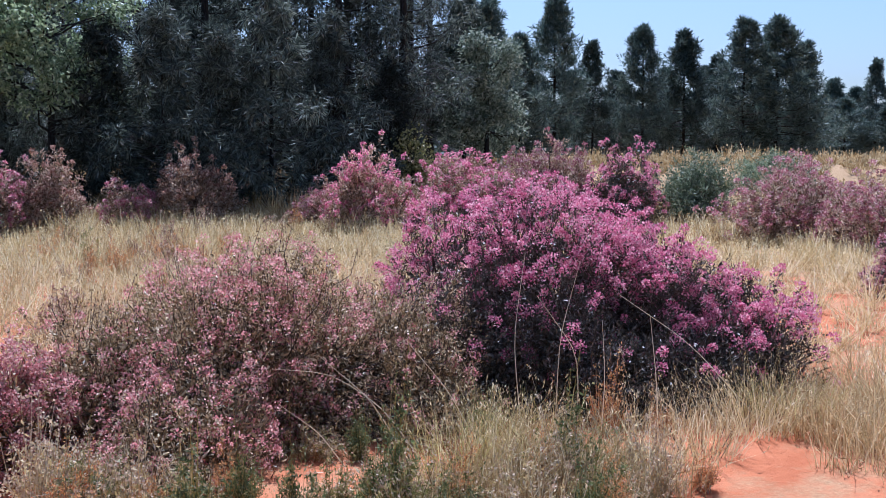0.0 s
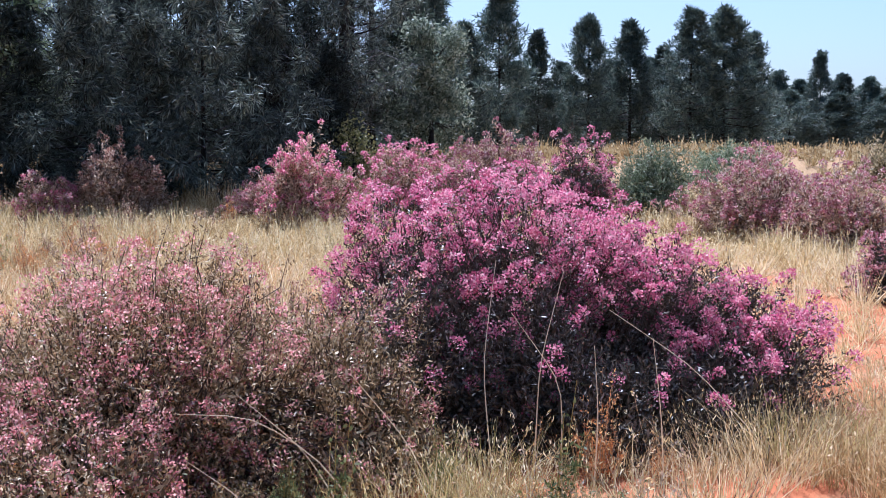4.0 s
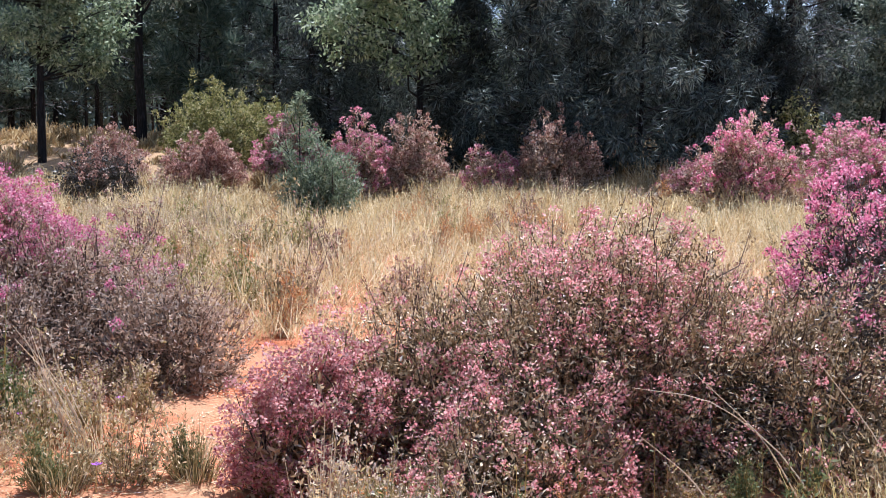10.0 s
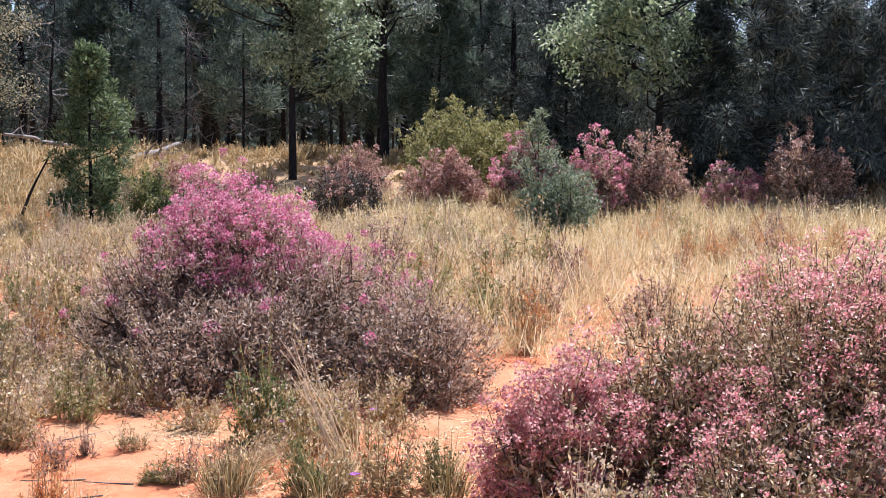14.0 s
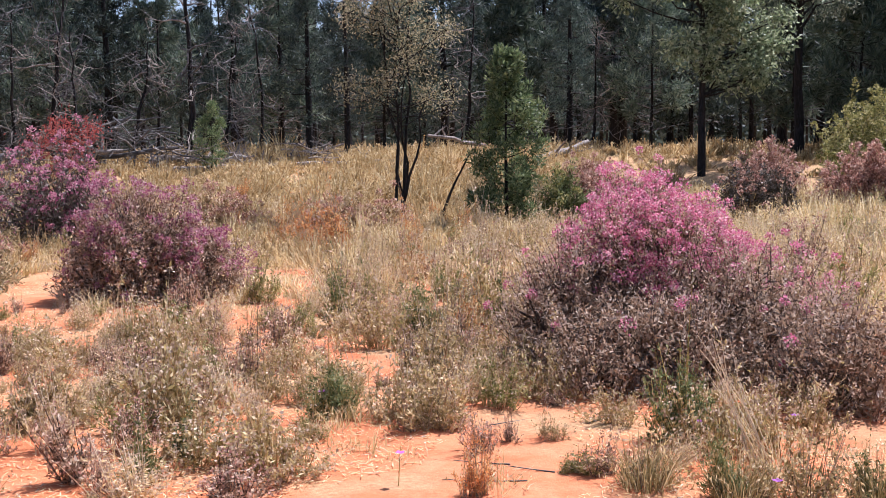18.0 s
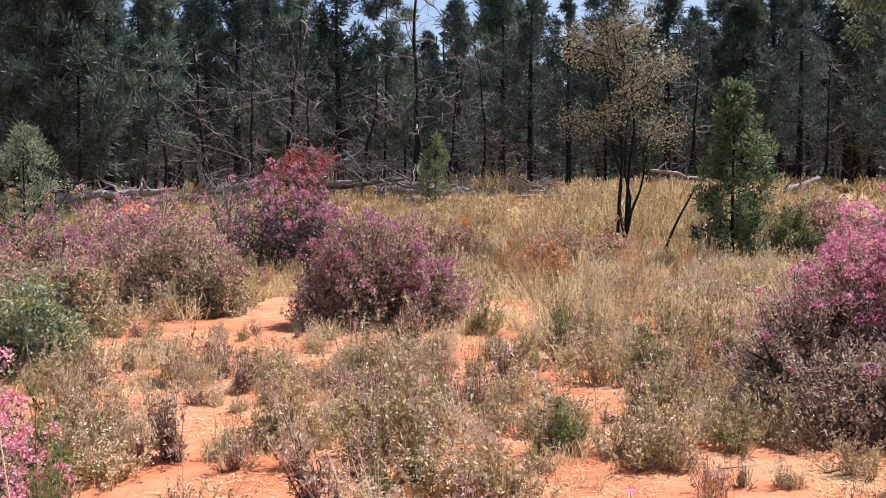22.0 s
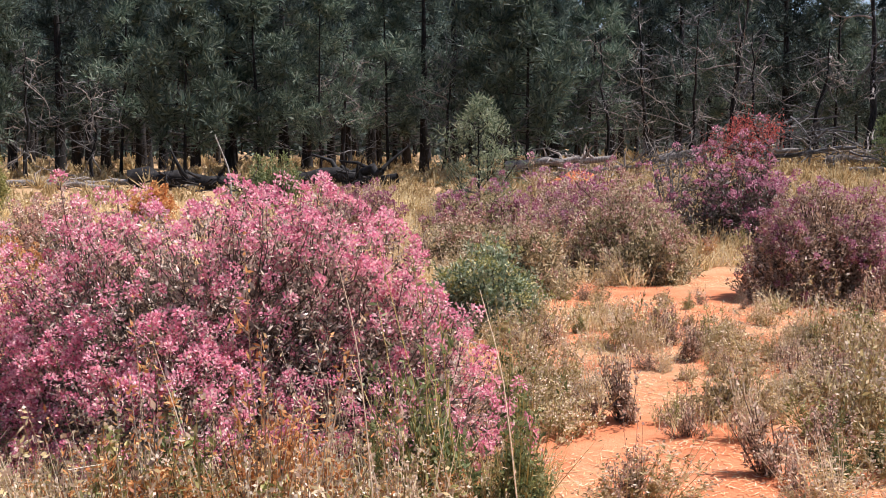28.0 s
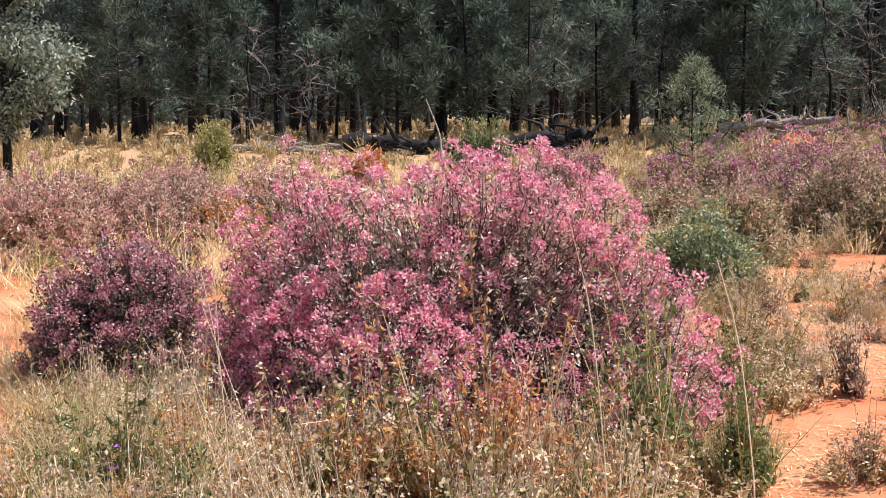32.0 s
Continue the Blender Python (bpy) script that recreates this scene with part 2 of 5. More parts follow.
# ---- plan ----
def rise(x, y):
    """Height of the ground: level where the camera stands, a low rise towards the woods, higher to the right, small hummocks."""
    d = math.hypot(x, y)
    u = min(1.0, max(0.0, (d - 19) / 12))
    az = math.degrees(math.atan2(-x, y))
    lift = min(1.0, max(0.0, (-45 - az) / 15))
    dip = min(1.0, max(0.0, (az - 14) / 14))
    z = (1.15 + 0.35 * lift - 0.42 * dip * dip * (3 - 2 * dip)) * u * u * (3 - 2 * u)
    z += 0.05 * noise.noise(Vector((x * 0.35, y * 0.35, 3.1))) * min(1.0, d / 6) + 0.018 * noise.noise(Vector((x * 1.7, y * 1.7, 9.0)))
    return z


def arc(az, d):
    """Plan point at az degrees to the left of +y and d metres from the camera's stand."""
    return -d * math.sin(radians(az)), d * math.cos(radians(az))


class Geo:
    """Collects quads in numpy arrays and makes one mesh of them."""

    def __init__(self):
        self.v, self.f, self.n = [], [], 0

    def put(self, v, f):
        self.v.append(np.asarray(v, float).reshape(-1, 3))
        self.f.append(np.asarray(f, int).reshape(-1, 4) + self.n)
        self.n += len(self.v[-1])

    def cards(self, p, u, s, mid=0.45):
        """Leaves: from the points p along u, half as wide as s."""
        p, u, s = (np.asarray(a, float) for a in (p, u, s))
        v = np.stack([p, p + mid * u + s, p + u, p + mid * u - s], 1)
        self.put(v, np.arange(4 * len(p)).reshape(-1, 4))

    def blades(self, p, u, s, droop):
        """Grass: each blade a bent strip of two quads."""
        mid = p + 0.55 * u
        tip = p + u + droop
        v = np.stack([p - s, p + s, mid - 0.8 * s, mid + 0.8 * s, tip - 0.12 * s, tip + 0.12 * s], 1)
        b = 6 * np.arange(len(p))[:, None]
        self.put(v, np.concatenate([b + [0, 1, 3, 2], b + [2, 3, 5, 4]], 1))

    def sticks(self, a, b, ra, rb, k=3):
        """Straight tapered twigs from a to b."""
        a, b = np.asarray(a, float).reshape(-1, 3), np.asarray(b, float).reshape(-1, 3)
        n = len(a)
        ra, rb = np.broadcast_to(ra, n), np.broadcast_to(rb, n)
        d = b - a
        d /= np.linalg.norm(d, axis=1, keepdims=True) + 1e-9
        e = np.cross(d, np.where(abs(d[:, 2:3]) < 0.9, [[0, 0, 1.0]], [[1.0, 0, 0]]))
        e /= np.linalg.norm(e, axis=1, keepdims=True) + 1e-9
        g = np.cross(d, e)
        rings = []
        for q, r in ((a, ra), (b, rb)):
            for i in range(k):
                w = 2 * math.pi * i / k
                rings.append(q + r[:, None] * (math.cos(w) * e + math.sin(w) * g))
        v = np.stack(rings, 1)
        f = [[i, (i + 1) % k, k + (i + 1) % k, k + i] for i in range(k)]
        self.put(v, (np.array(f)[None] + 2 * k * np.arange(n)[:, None, None]))

    def tube(self, pts, rad, k=7):
        """A bent tapered limb through pts."""
        pts = np.asarray(pts, float)
        rad = np.asarray(rad, float)
        d = np.gradient(pts, axis=0)
        d /= np.linalg.norm(d, axis=1, keepdims=True)
        e = np.cross(d, [0.31, 0.95, 0.05])
        e /= np.linalg.norm(e, axis=1, keepdims=True) + 1e-9
        g = np.cross(d, e)
        w = 2 * math.pi * np.arange(k) / k
        v = pts[:, None] + rad[:, None, None] * (np.cos(w)[None, :, None] * e[:, None] + np.sin(w)[None, :, None] * g[:, None])
        m = len(pts)
        f = [[j * k + i, j * k + (i + 1) % k, (j + 1) * k + (i + 1) % k, (j + 1) * k + i] for j in range(m - 1) for i in range(k)]
        self.put(v, f)

    def mesh(self, name, mat, smooth=False):
        v = np.concatenate(self.v) if self.v else np.zeros((0, 3))
        f = np.concatenate(self.f) if self.f else np.zeros((0, 4), int)
        me = bpy.data.meshes.new(name)
        me.vertices.add(len(v))
        me.vertices.foreach_set("co", v.astype(np.float32).ravel())
        me.loops.add(4 * len(f))
        me.loops.foreach_set("vertex_index", f.astype(np.int32).ravel())
        me.polygons.add(len(f))
        me.polygons.foreach_set("loop_start", (4 * np.arange(len(f))).astype(np.int32))
        me.polygons.foreach_set("use_smooth", np.full(len(f), smooth))
        me.update(calc_edges=True)
        me.materials.append(mat)
        return me


def part(name, geo, mat, parent, label="", smooth=False):
    ob = new(name, geo.mesh(name, mat, smooth))
    ob.parent = parent
    if label:
        tagged(ob, label)
    return ob


def root(name, x, y, label, category, group="", turn=0.0, dz=0.0):
    ob = new(name)
    ob.empty_display_size = 0.2
    ob.matrix_basis = pose(x, y, rise(x, y) + dz, 0, 0, turn)
    return tagged(ob, label, category, group)


def unit(rng, n):
    d = rng.normal(size=(n, 3))
    return d / np.linalg.norm(d, axis=1, keepdims=True)


def norm(a):
    return a / (np.linalg.norm(a, axis=1, keepdims=True) + 1e-9)


# ---- ground ----
def ground_mat():
    m, n, k = shader("red_sand")
    b = n["Principled BSDF"]
    tex = n.new("ShaderNodeTexCoord")

    def noi(scale, detail, rough=0.6):
        x = n.new("ShaderNodeTexNoise")
        x.inputs["Scale"].default_value, x.inputs["Detail"].default_value, x.inputs["Roughness"].default_value = scale, detail, rough
        k.new(tex.outputs["Object"], x.inputs["Vector"])
        return x.outputs["Fac"]
    sand = ramp_node(n, [(0.3, (0.40, 0.125, 0.05)), (0.5, (0.50, 0.175, 0.075)), (0.7, (0.58, 0.24, 0.115))])
    k.new(noi(2.3, 9), sand.inputs[0])
    litter = ramp_node(n, [(0.3, (0.26, 0.15, 0.07)), (0.6, (0.47, 0.31, 0.16)), (0.8, (0.64, 0.48, 0.29))])
    k.new(noi(38, 6, 0.75), litter.inputs[0])
    cover = ramp_node(n, [(0.47, (0, 0, 0)), (0.64, (1, 1, 1))])
    # grass country away from the bare sand: more litter past some 14 m
    reach = n.new("ShaderNodeVectorMath")
    reach.operation = "LENGTH"
    k.new(tex.outputs["Object"], reach.inputs[0])
    more = n.new("ShaderNodeMapRange")
    more.inputs[1].default_value, more.inputs[2].default_value, more.inputs[4].default_value = 12, 23, 0.34
    k.new(reach.outputs["Value"], more.inputs[0])
    both = n.new("ShaderNodeMath")
    k.new(more.outputs[0], both.inputs[0])
    k.new(noi(0.9, 10, 0.7), both.inputs[1])
    k.new(both.outputs[0], cover.inputs[0])
    mix = n.new("ShaderNodeMixRGB")
    k.new(cover.outputs[0], mix.inputs[0])
    k.new(sand.outputs[0], mix.inputs[1])
    k.new(litter.outputs[0], mix.inputs[2])
    k.new(mix.outputs[0], b.inputs["Base Color"])
    b.inputs["Roughness"].default_value = 0.95
    b.inputs["Specular IOR Level"].default_value = 0.1
    bp = n.new("ShaderNodeBump")
    bp.inputs["Strength"].default_value, bp.inputs["Distance"].default_value = 0.6, 0.03
    k.new(noi(14, 10, 0.7), bp.inputs["Height"])
    k.new(bp.outputs[0], b.inputs["Normal"])
    return m


def build_ground():
    rings = [0.0, 0.8, 1.6, 2.4] + [3 + 0.22 * i for i in range(60)] + [16.5 + 0.8 * i for i in range(30)] + [42, 48, 56, 70, 100, 160, 300, 800, 2500]
    seg = 220
    g = Geo()
    v = [[(r * math.cos(2 * math.pi * i / seg), r * math.sin(2 * math.pi * i / seg),
           rise(r * math.cos(2 * math.pi * i / seg), r * math.sin(2 * math.pi * i / seg))) for i in range(seg)] for r in rings]
    f = [[j * seg + i, j * seg + (i + 1) % seg, (j + 1) * seg + (i + 1) % seg, (j + 1) * seg + i] for j in range(len(rings) - 1) for i in range(seg)]
    g.put(np.array(v), f)
    tagged(new("ground", g.mesh("ground", ground_mat(), True)), "bare red sandy ground with dry plant litter", "ground", kind="structure")


build_ground()


# ---- shrubs ----
def bush(name, x, y, w, h, label, tip_mat, leaf_mat_, seed, depth=None, lobes=None, tips=900, leaves=9, fruit=8, share=0.85,
         low=0.25, size=0.042, group="", category="shrub", lean=0.0, turn=0.0, stems=6, high=9.0, loose=0.03, fine=1.0):
    """A many-stemmed shrub: stems from one foot, leafy twigs, papery capsules at the twig ends between the heights low and high.
    lobes: domes (x, y, width, depth, height) in metres round the foot."""
    rng = np.random.default_rng(seed)
    top = root(name, x, y, label, category, group, turn)
    depth = depth or 0.85 * w
    if not lobes:
        lobes = [(0, 0, 0.8 * w, 0.8 * depth, h)]
        for i in range(4):
            b, f = rng.uniform(0, 2 * math.pi), rng.uniform(0.45, 0.7)
            lobes.append((0.5 * w * (1 - f) * math.cos(b), 0.5 * depth * (1 - f) * math.sin(b), f * w, f * depth, h * rng.uniform(0.5, 0.92)))
    area = np.array([l[2] * l[4] for l in lobes])
    pts, out, own, tall, ripe, heart = [], [], [], [], [], []
    for l, a in zip(lobes, area / area.sum()):
        n = max(20, int(0.36 * tips * a))
        d = unit(rng, n)
        d[:, 2] = rng.uniform(-0.08, 1, n)
        d[:, :2] *= (np.sqrt(1 - np.minimum(d[:, 2], 1) ** 2) / (np.linalg.norm(d[:, :2], axis=1) + 1e-9))[:, None]
        bumps = unit(rng, 22)
        bumps[:, 2] = abs(bumps[:, 2])
        m = np.minimum(0.81 + (0.20 * np.maximum(0, d @ bumps.T) ** 22 * rng.uniform(0.4, 1, 22)).sum(1), 1.0) * (1 - 0.30 * rng.random(n) ** 2.4 + loose * rng.normal(size=n))
        span = np.array([0.54 * l[2], 0.54 * l[3], 1.04 * l[4]])
        dome = np.stack([d[:, 0], d[:, 1], np.maximum(d[:, 2], 0) ** 0.9], 1)
        p = dome * m[:, None] * span + rng.normal(0, 0.03, (n, 3))
        p[:, 2] = np.where(p[:, 2] < 0.03, 0.03 + 0.1 * rng.random(n), p[:, 2])
        p[:, 0] += lean * p[:, 2]
        pts.append(p + [l[0], l[1], 0])
        out.append(norm(0.7 * d + [0, 0, 0.5] + 0.3 * unit(rng, n)))
        own.append(np.repeat([l[:2]], n, 0))
        tall.append(np.full(n, l[4]))
        ripe.append(np.full(n, l[5] if len(l) > 5 else 1.0))
        k = int(2.2 * n)
        q = dome[rng.integers(0, n, k)] * (rng.random((k, 1)) ** 0.5 * 0.7) * span
        heart.append(q + [l[0], l[1], 0.02])
    p, out, own = np.concatenate(pts), np.concatenate(out), np.concatenate(own)
    n = len(p)
    foot = np.stack([rng.normal(0, 0.06 * w, n), rng.normal(0, 0.06 * depth, n), np.zeros(n)], 1)
    foot[:, :2] += 0.7 * own
    # main stems, one by one
    for i in rng.choice(n, min(stems, n), False):
        g = Geo()
        a, b = foot[i] - [0, 0, 0.04], p[i] * 0.9 + foot[i] * 0.1
        m = a + (b - a) * 0.5 + rng.normal(0, 0.05 * h, 3)
        g.tube([a, a * 0.6 + m * 0.4, m, m * 0.4 + b * 0.6, b], np.array([1.3, 1.1, 0.9, 0.6, 0.3]) * 0.011 * (0.5 + h), 5)
        part("stem", g, STEM, top, smooth=True)
    g = Geo()
    mid = foot + (p - foot) * 0.55 + rng.normal(0, 0.05, (n, 3)) + [0, 0, 0.06 * h]
    neck = p - out * (0.06 + 0.1 * h)
    pick = rng.random(n) < 0.6
    g.sticks(foot[pick][::4], mid[pick][::4], 0.008, 0.005)
    g.sticks(mid[pick], neck[pick], 0.004, 0.0028)
    g.sticks(neck[pick], p[pick], 0.0028, 0.0016)
    tagged(part("twiggery", g, STEM, top), kind="stuff")
    # narrow leaves up each sprig, and the thick of leaves inside
    g = Geo()
    per = int(2.2 * leaves)
    k = n * per
    t = rng.random((k, 1)) ** 0.8
    q = np.repeat(neck, per, 0) * (1 - t) + np.repeat(p, per, 0) * t + rng.normal(0, 0.30 * size + 0.012, (k, 3))
    q[:, 2] = np.maximum(q[:, 2], 0.01)
    u = norm(0.55 * np.repeat(out, per, 0) + 0.75 * unit(rng, k)) * size * rng.uniform(0.8, 1.7, (k, 1))
    g.cards(q, u, norm(np.cross(u, unit(rng, k))) * size * rng.uniform(0.15, 0.25, (k, 1)))
    q = np.repeat(np.concatenate(heart), 5, 0)
    k = len(q)
    q = q + rng.normal(0, 0.035, (k, 3))
    q[:, 2] = np.maximum(q[:, 2], 0.01)
    u = norm([0, 0, 0.4] + unit(rng, k)) * (0.02 + size) * rng.uniform(0.8, 1.5, (k, 1))
    g.cards(q, u, norm(np.cross(u, unit(rng, k))) * (0.02 + size) * rng.uniform(0.16, 0.25, (k, 1)))
    tagged(part("foliage", g, leaf_mat_, top), kind="stuff")
    if fruit:
        # papery capsules in tight heads at the sprigs' ends
        wave = np.sin(p[:, 0] * 5.1 + seed) + np.sin(p[:, 1] * 4.3 + 2 * seed) + np.sin(p[:, 2] * 6.0)
        hgt = p[:, 2] / np.concatenate(tall)
        keep = (rng.random(n) < np.concatenate(ripe) * share * np.clip((hgt - low) / 0.22 + 0.2, 0.04, 1) * np.clip((high - hgt) / 0.15, 0, 1)) & (wave + rng.normal(0, 0.8, n) > -1.5)
        per = int(3.0 * fruit)
        big = np.repeat((0.03 + 0.45 * size) * rng.uniform(0.6, 1.45, (int(keep.sum()), 1)), per, 0)
        k = len(big)
        d = norm(unit(rng, k) + 0.55 * np.repeat(out[keep], per, 0))
        c = np.repeat(p[keep] + out[keep] * 0.02, per, 0) + d * big * rng.random((k, 1)) ** 0.45
        u = norm(d + 0.7 * unit(rng, k)) * size * rng.uniform(0.4, 0.8, (k, 1))
        s = norm(np.cross(u, unit(rng, k))) * size * rng.uniform(0.2, 0.36, (k, 1))
        g = Geo()
        g.cards(c, u, s, 0.5)
        tagged(part("blossom", g, tip_mat, top), kind="stuff")
    return top


def herb_geo(seed, w, h, stalks, leaves, heads, size=0.022):
    """A small straggling herb: thin stalks that fork, narrow leaves, dry heads."""
    rng = np.random.default_rng(seed)
    a = rng.uniform(0, 2 * math.pi, stalks)
    r = np.sqrt(rng.random(stalks)) * (0.75 + 0.35 * np.sin(2 * a + seed) + 0.2 * np.sin(3 * a + 2 * seed))
    foot = np.stack([0.36 * w * r * np.cos(a), 0.36 * w * r * np.sin(a), np.full(stalks, -0.01)], 1)
    hh = h * rng.uniform(0.2, 1.0, stalks) ** 1.2 * (1.15 - 0.35 * r ** 2) * (1 + 0.35 * np.sin(3 * a + seed))
    hh = np.where(rng.random(stalks) < 0.16, 1.5 * hh, hh)
    tip = np.stack([0.48 * w * r * np.cos(a), 0.48 * w * r * np.sin(a), hh], 1) + rng.normal(0, 0.06, (stalks, 3)) * [1, 1, 0.5] + hh[:, None] * rng.normal(0, 0.2, (1, 3)) * [1, 1, 0]
    tip[:, 2] = np.maximum(tip[:, 2], 0.02)
    wood_, leaf_, head_ = Geo(), Geo(), Geo()
    wood_.sticks(foot, tip, 0.0034, 0.0013)
    fork = foot + (tip - foot) * rng.uniform(0.3, 0.8, (stalks, 1))
    side = fork + (norm(unit(rng, stalks) + [0, 0, 0.8]) * 0.28 * h) * rng.uniform(0.4, 1.0, (stalks, 1))
    wood_.sticks(fork, side, 0.002, 0.001)
    base, end = np.concatenate([foot, fork]), np.concatenate([tip, side])
    k = len(base) * leaves
    t = rng.uniform(0.2, 1.02, (k, 1))
    q = np.repeat(base, leaves, 0) * (1 - t) + np.repeat(end, leaves, 0) * t + rng.normal(0, 0.006, (k, 3))
    u = norm([0, 0, 0.6] + unit(rng, k)) * size * rng.uniform(0.8, 1.9, (k, 1))
    leaf_.cards(q, u, norm(np.cross(u, unit(rng, k))) * size * rng.uniform(0.17, 0.32, (k, 1)))
    if heads:
        k = len(end) * heads
        q = np.repeat(end, heads, 0) + rng.normal(0, 0.012, (k, 3))
        u = unit(rng, k) * size * rng.uniform(0.5, 1.0, (k, 1))
        head_.cards(q, u, norm(np.cross(u, unit(rng, k))) * size * rng.uniform(0.2, 0.34, (k, 1)))
    return wood_, leaf_, head_


def herb(name, x, y, geos, mats, label, group, scale=1.0, turn=0.0):
    top = root(name, x, y, label, "herb", group, turn)
    top.scale = (scale,) * 3
    for word, g, m in zip(("stalks", "foliage", "seed_heads"), geos, mats):
        if g.v:
            tagged(part({"stalks": "stalkwork", "foliage": "foliage", "seed_heads": "seedhead"}[word], g, m, top), kind="stuff")
    return top


def tuft(name, x, y, h, n, mat, label, seed, spread=0.12, splay=0.5, wide=0.0025, group="", droop=0.35, category="grass tuft"):
    """One clump of grass blades from one foot."""
    rng = np.random.default_rng(seed)
    g = Geo()
    a = rng.uniform(0, 2 * math.pi, n)
    r = spread * np.sqrt(rng.random(n))
    p = np.stack([r * np.cos(a), r * np.sin(a), np.full(n, -0.01)], 1)
    u = norm(np.stack([np.cos(a) * splay * rng.random(n), np.sin(a) * splay * rng.random(n), np.ones(n)], 1) + 0.2 * rng.normal(size=(n, 3)))
    u *= h * rng.uniform(0.25, 1.05, (n, 1))
    s = norm(np.cross(u, unit(rng, n))) * wide
    d = np.stack([np.cos(a), np.sin(a), -0.5 * np.ones(n)], 1) * h * droop * rng.random((n, 1)) ** 2
    g.blades(p, u, s, d)
    top = root(name, x, y, label, category, group)
    tagged(part("bladework", g, mat, top), kind="stuff")
    g = Geo()
    few = rng.random(n) < 0.3
    q = np.repeat((p + u + d)[few], 3, 0) + rng.normal(0, 0.012, (3 * int(few.sum()), 3))
    v = norm(np.repeat(u[few], 3, 0) / h + 0.5 * unit(rng, len(q))) * 0.028
    g.cards(q - 0.5 * v, v, norm(np.cross(v, unit(rng, len(q)))) * 1.6 * wide)
    tagged(part("seedhead", g, STRAW, top), kind="stuff")
    g = Geo()
    k = max(8, n // 12)
    a = rng.uniform(0, 2 * math.pi, k)
    r = 0.7 * spread * np.sqrt(rng.random(k))
    p = np.stack([r * np.cos(a), r * np.sin(a), np.full(k, -0.01)], 1)
    g.sticks(p, p + norm(np.stack([0.5 * np.cos(a), 0.5 * np.sin(a), np.ones(k)], 1)) * 0.35 * h, 1.3 * wide, 0.8 * wide)
    tagged(part("stubble", g, STEM, top, "dark dead stubble at the foot"), kind="stuff")
    return top


def meadow(name, label, mat, n, az, dist, h, seed, wide=0.003, clump=0.5, splay=0.48, gap=0.0):
    """Grass that nobody could count, over a stretch of the plan."""
    rng = np.random.default_rng(seed)
    m = max(1, int(n / 32))
    a = np.radians(rng.uniform(az[0], az[1], m))
    r = np.sqrt(rng.uniform(dist[0] ** 2, dist[1] ** 2, m))
    cx, cy = -r * np.sin(a), r * np.cos(a)
    if gap:
        ok = np.array([noise.noise(Vector((q * 0.55, w * 0.55, 5.0 + seed))) > gap - 1 and (all((q - e) ** 2 + (w - f) ** 2 > 0.8 * r_ * r_ for e, f, r_ in SAND)) for q, w in zip(cx, cy)])
        cx, cy = cx[ok], cy[ok]
    m = len(cx)
    cz = np.array([rise(q, w) for q, w in zip(cx, cy)])
    patch = np.array([noise.noise(Vector((q * 0.8, w * 0.8, 11.0 + seed))) for q, w in zip(cx, cy)])
    hh = h * rng.uniform(0.3, 1.3, m) * (1 + 0.9 * patch)
    k = 32
    p = np.repeat(np.stack([cx, cy, cz], 1), k, 0) + np.stack([rng.normal(0, 0.06, m * k), rng.normal(0, 0.06, m * k), np.full(m * k, -0.01)], 1)
    hh = np.repeat(hh, k)[:, None] * rng.uniform(0.45, 1.15, (m * k, 1))
    b = rng.uniform(0, 2 * math.pi, m * k)
    t = splay * 2.2 * rng.random(m * k) ** 1.6
    u = norm(np.stack([np.cos(b) * t, np.sin(b) * t, np.ones(m * k)], 1)) * hh
    far = 0.6 + np.linalg.norm(p[:, :2], axis=1, keepdims=True) / 14
    s = norm(np.cross(u, unit(rng, m * k))) * wide * far
    d = np.stack([np.cos(b), np.sin(b), -0.6 * np.ones(m * k)], 1) * hh * 0.3 * rng.random((m * k, 1))
    g = Geo()
    if dist[1] < 13:
        g.blades(p, u, s, d)
    else:
        g.cards(p, u + d, s, 0.35)
    pick = rng.random(m * k) < 0.55
    q = (p + (u + d) * rng.uniform(0.6, 1.0, (m * k, 1)))[pick]
    v = norm(0.7 * u[pick] / hh[pick] + 0.9 * unit(rng, len(q))) * (0.02 + 0.014 * far[pick]) * rng.uniform(0.6, 1.6, (len(q), 1))
    g.cards(q - 0.7 * v, v, norm(np.cross(v, unit(rng, len(q)))) * 1.8 * wide * far[pick])
    return tagged(new(name, g.mesh(name, mat)), label, "grass", kind="stuff")


def litter(name, label, mat, n, az, dist, seed, size=0.06, wide=0.002):
    """Dry bits lying on the ground, past counting."""
    rng = np.random.default_rng(seed)
    a = np.radians(rng.uniform(az[0], az[1], n))
    r = np.sqrt(rng.uniform(dist[0] ** 2, dist[1] ** 2, n))
    x, y = -r * np.sin(a), r * np.cos(a)
    ok = np.array([noise.noise(Vector((q * 0.9, w * 0.9, 21.0))) > -0.1 for q, w in zip(x, y)])
    x, y = x[ok], y[ok]
    n = len(x)
    p = np.stack([x, y, [rise(q, w) + 0.006 for q, w in zip(x, y)]], 1)
    u = unit(rng, n) * [1, 1, 0.12] * size * rng.uniform(0.4, 1.8, (n, 1))
    u[:, 2] = abs(u[:, 2])
    g = Geo()
    g.cards(p, u, norm(np.cross(u, [[0, 0, 1.0]])) * wide * rng.uniform(0.7, 2.0, (n, 1)))
    return tagged(new(name, g.mesh(name, mat)), label, "litter", kind="stuff")


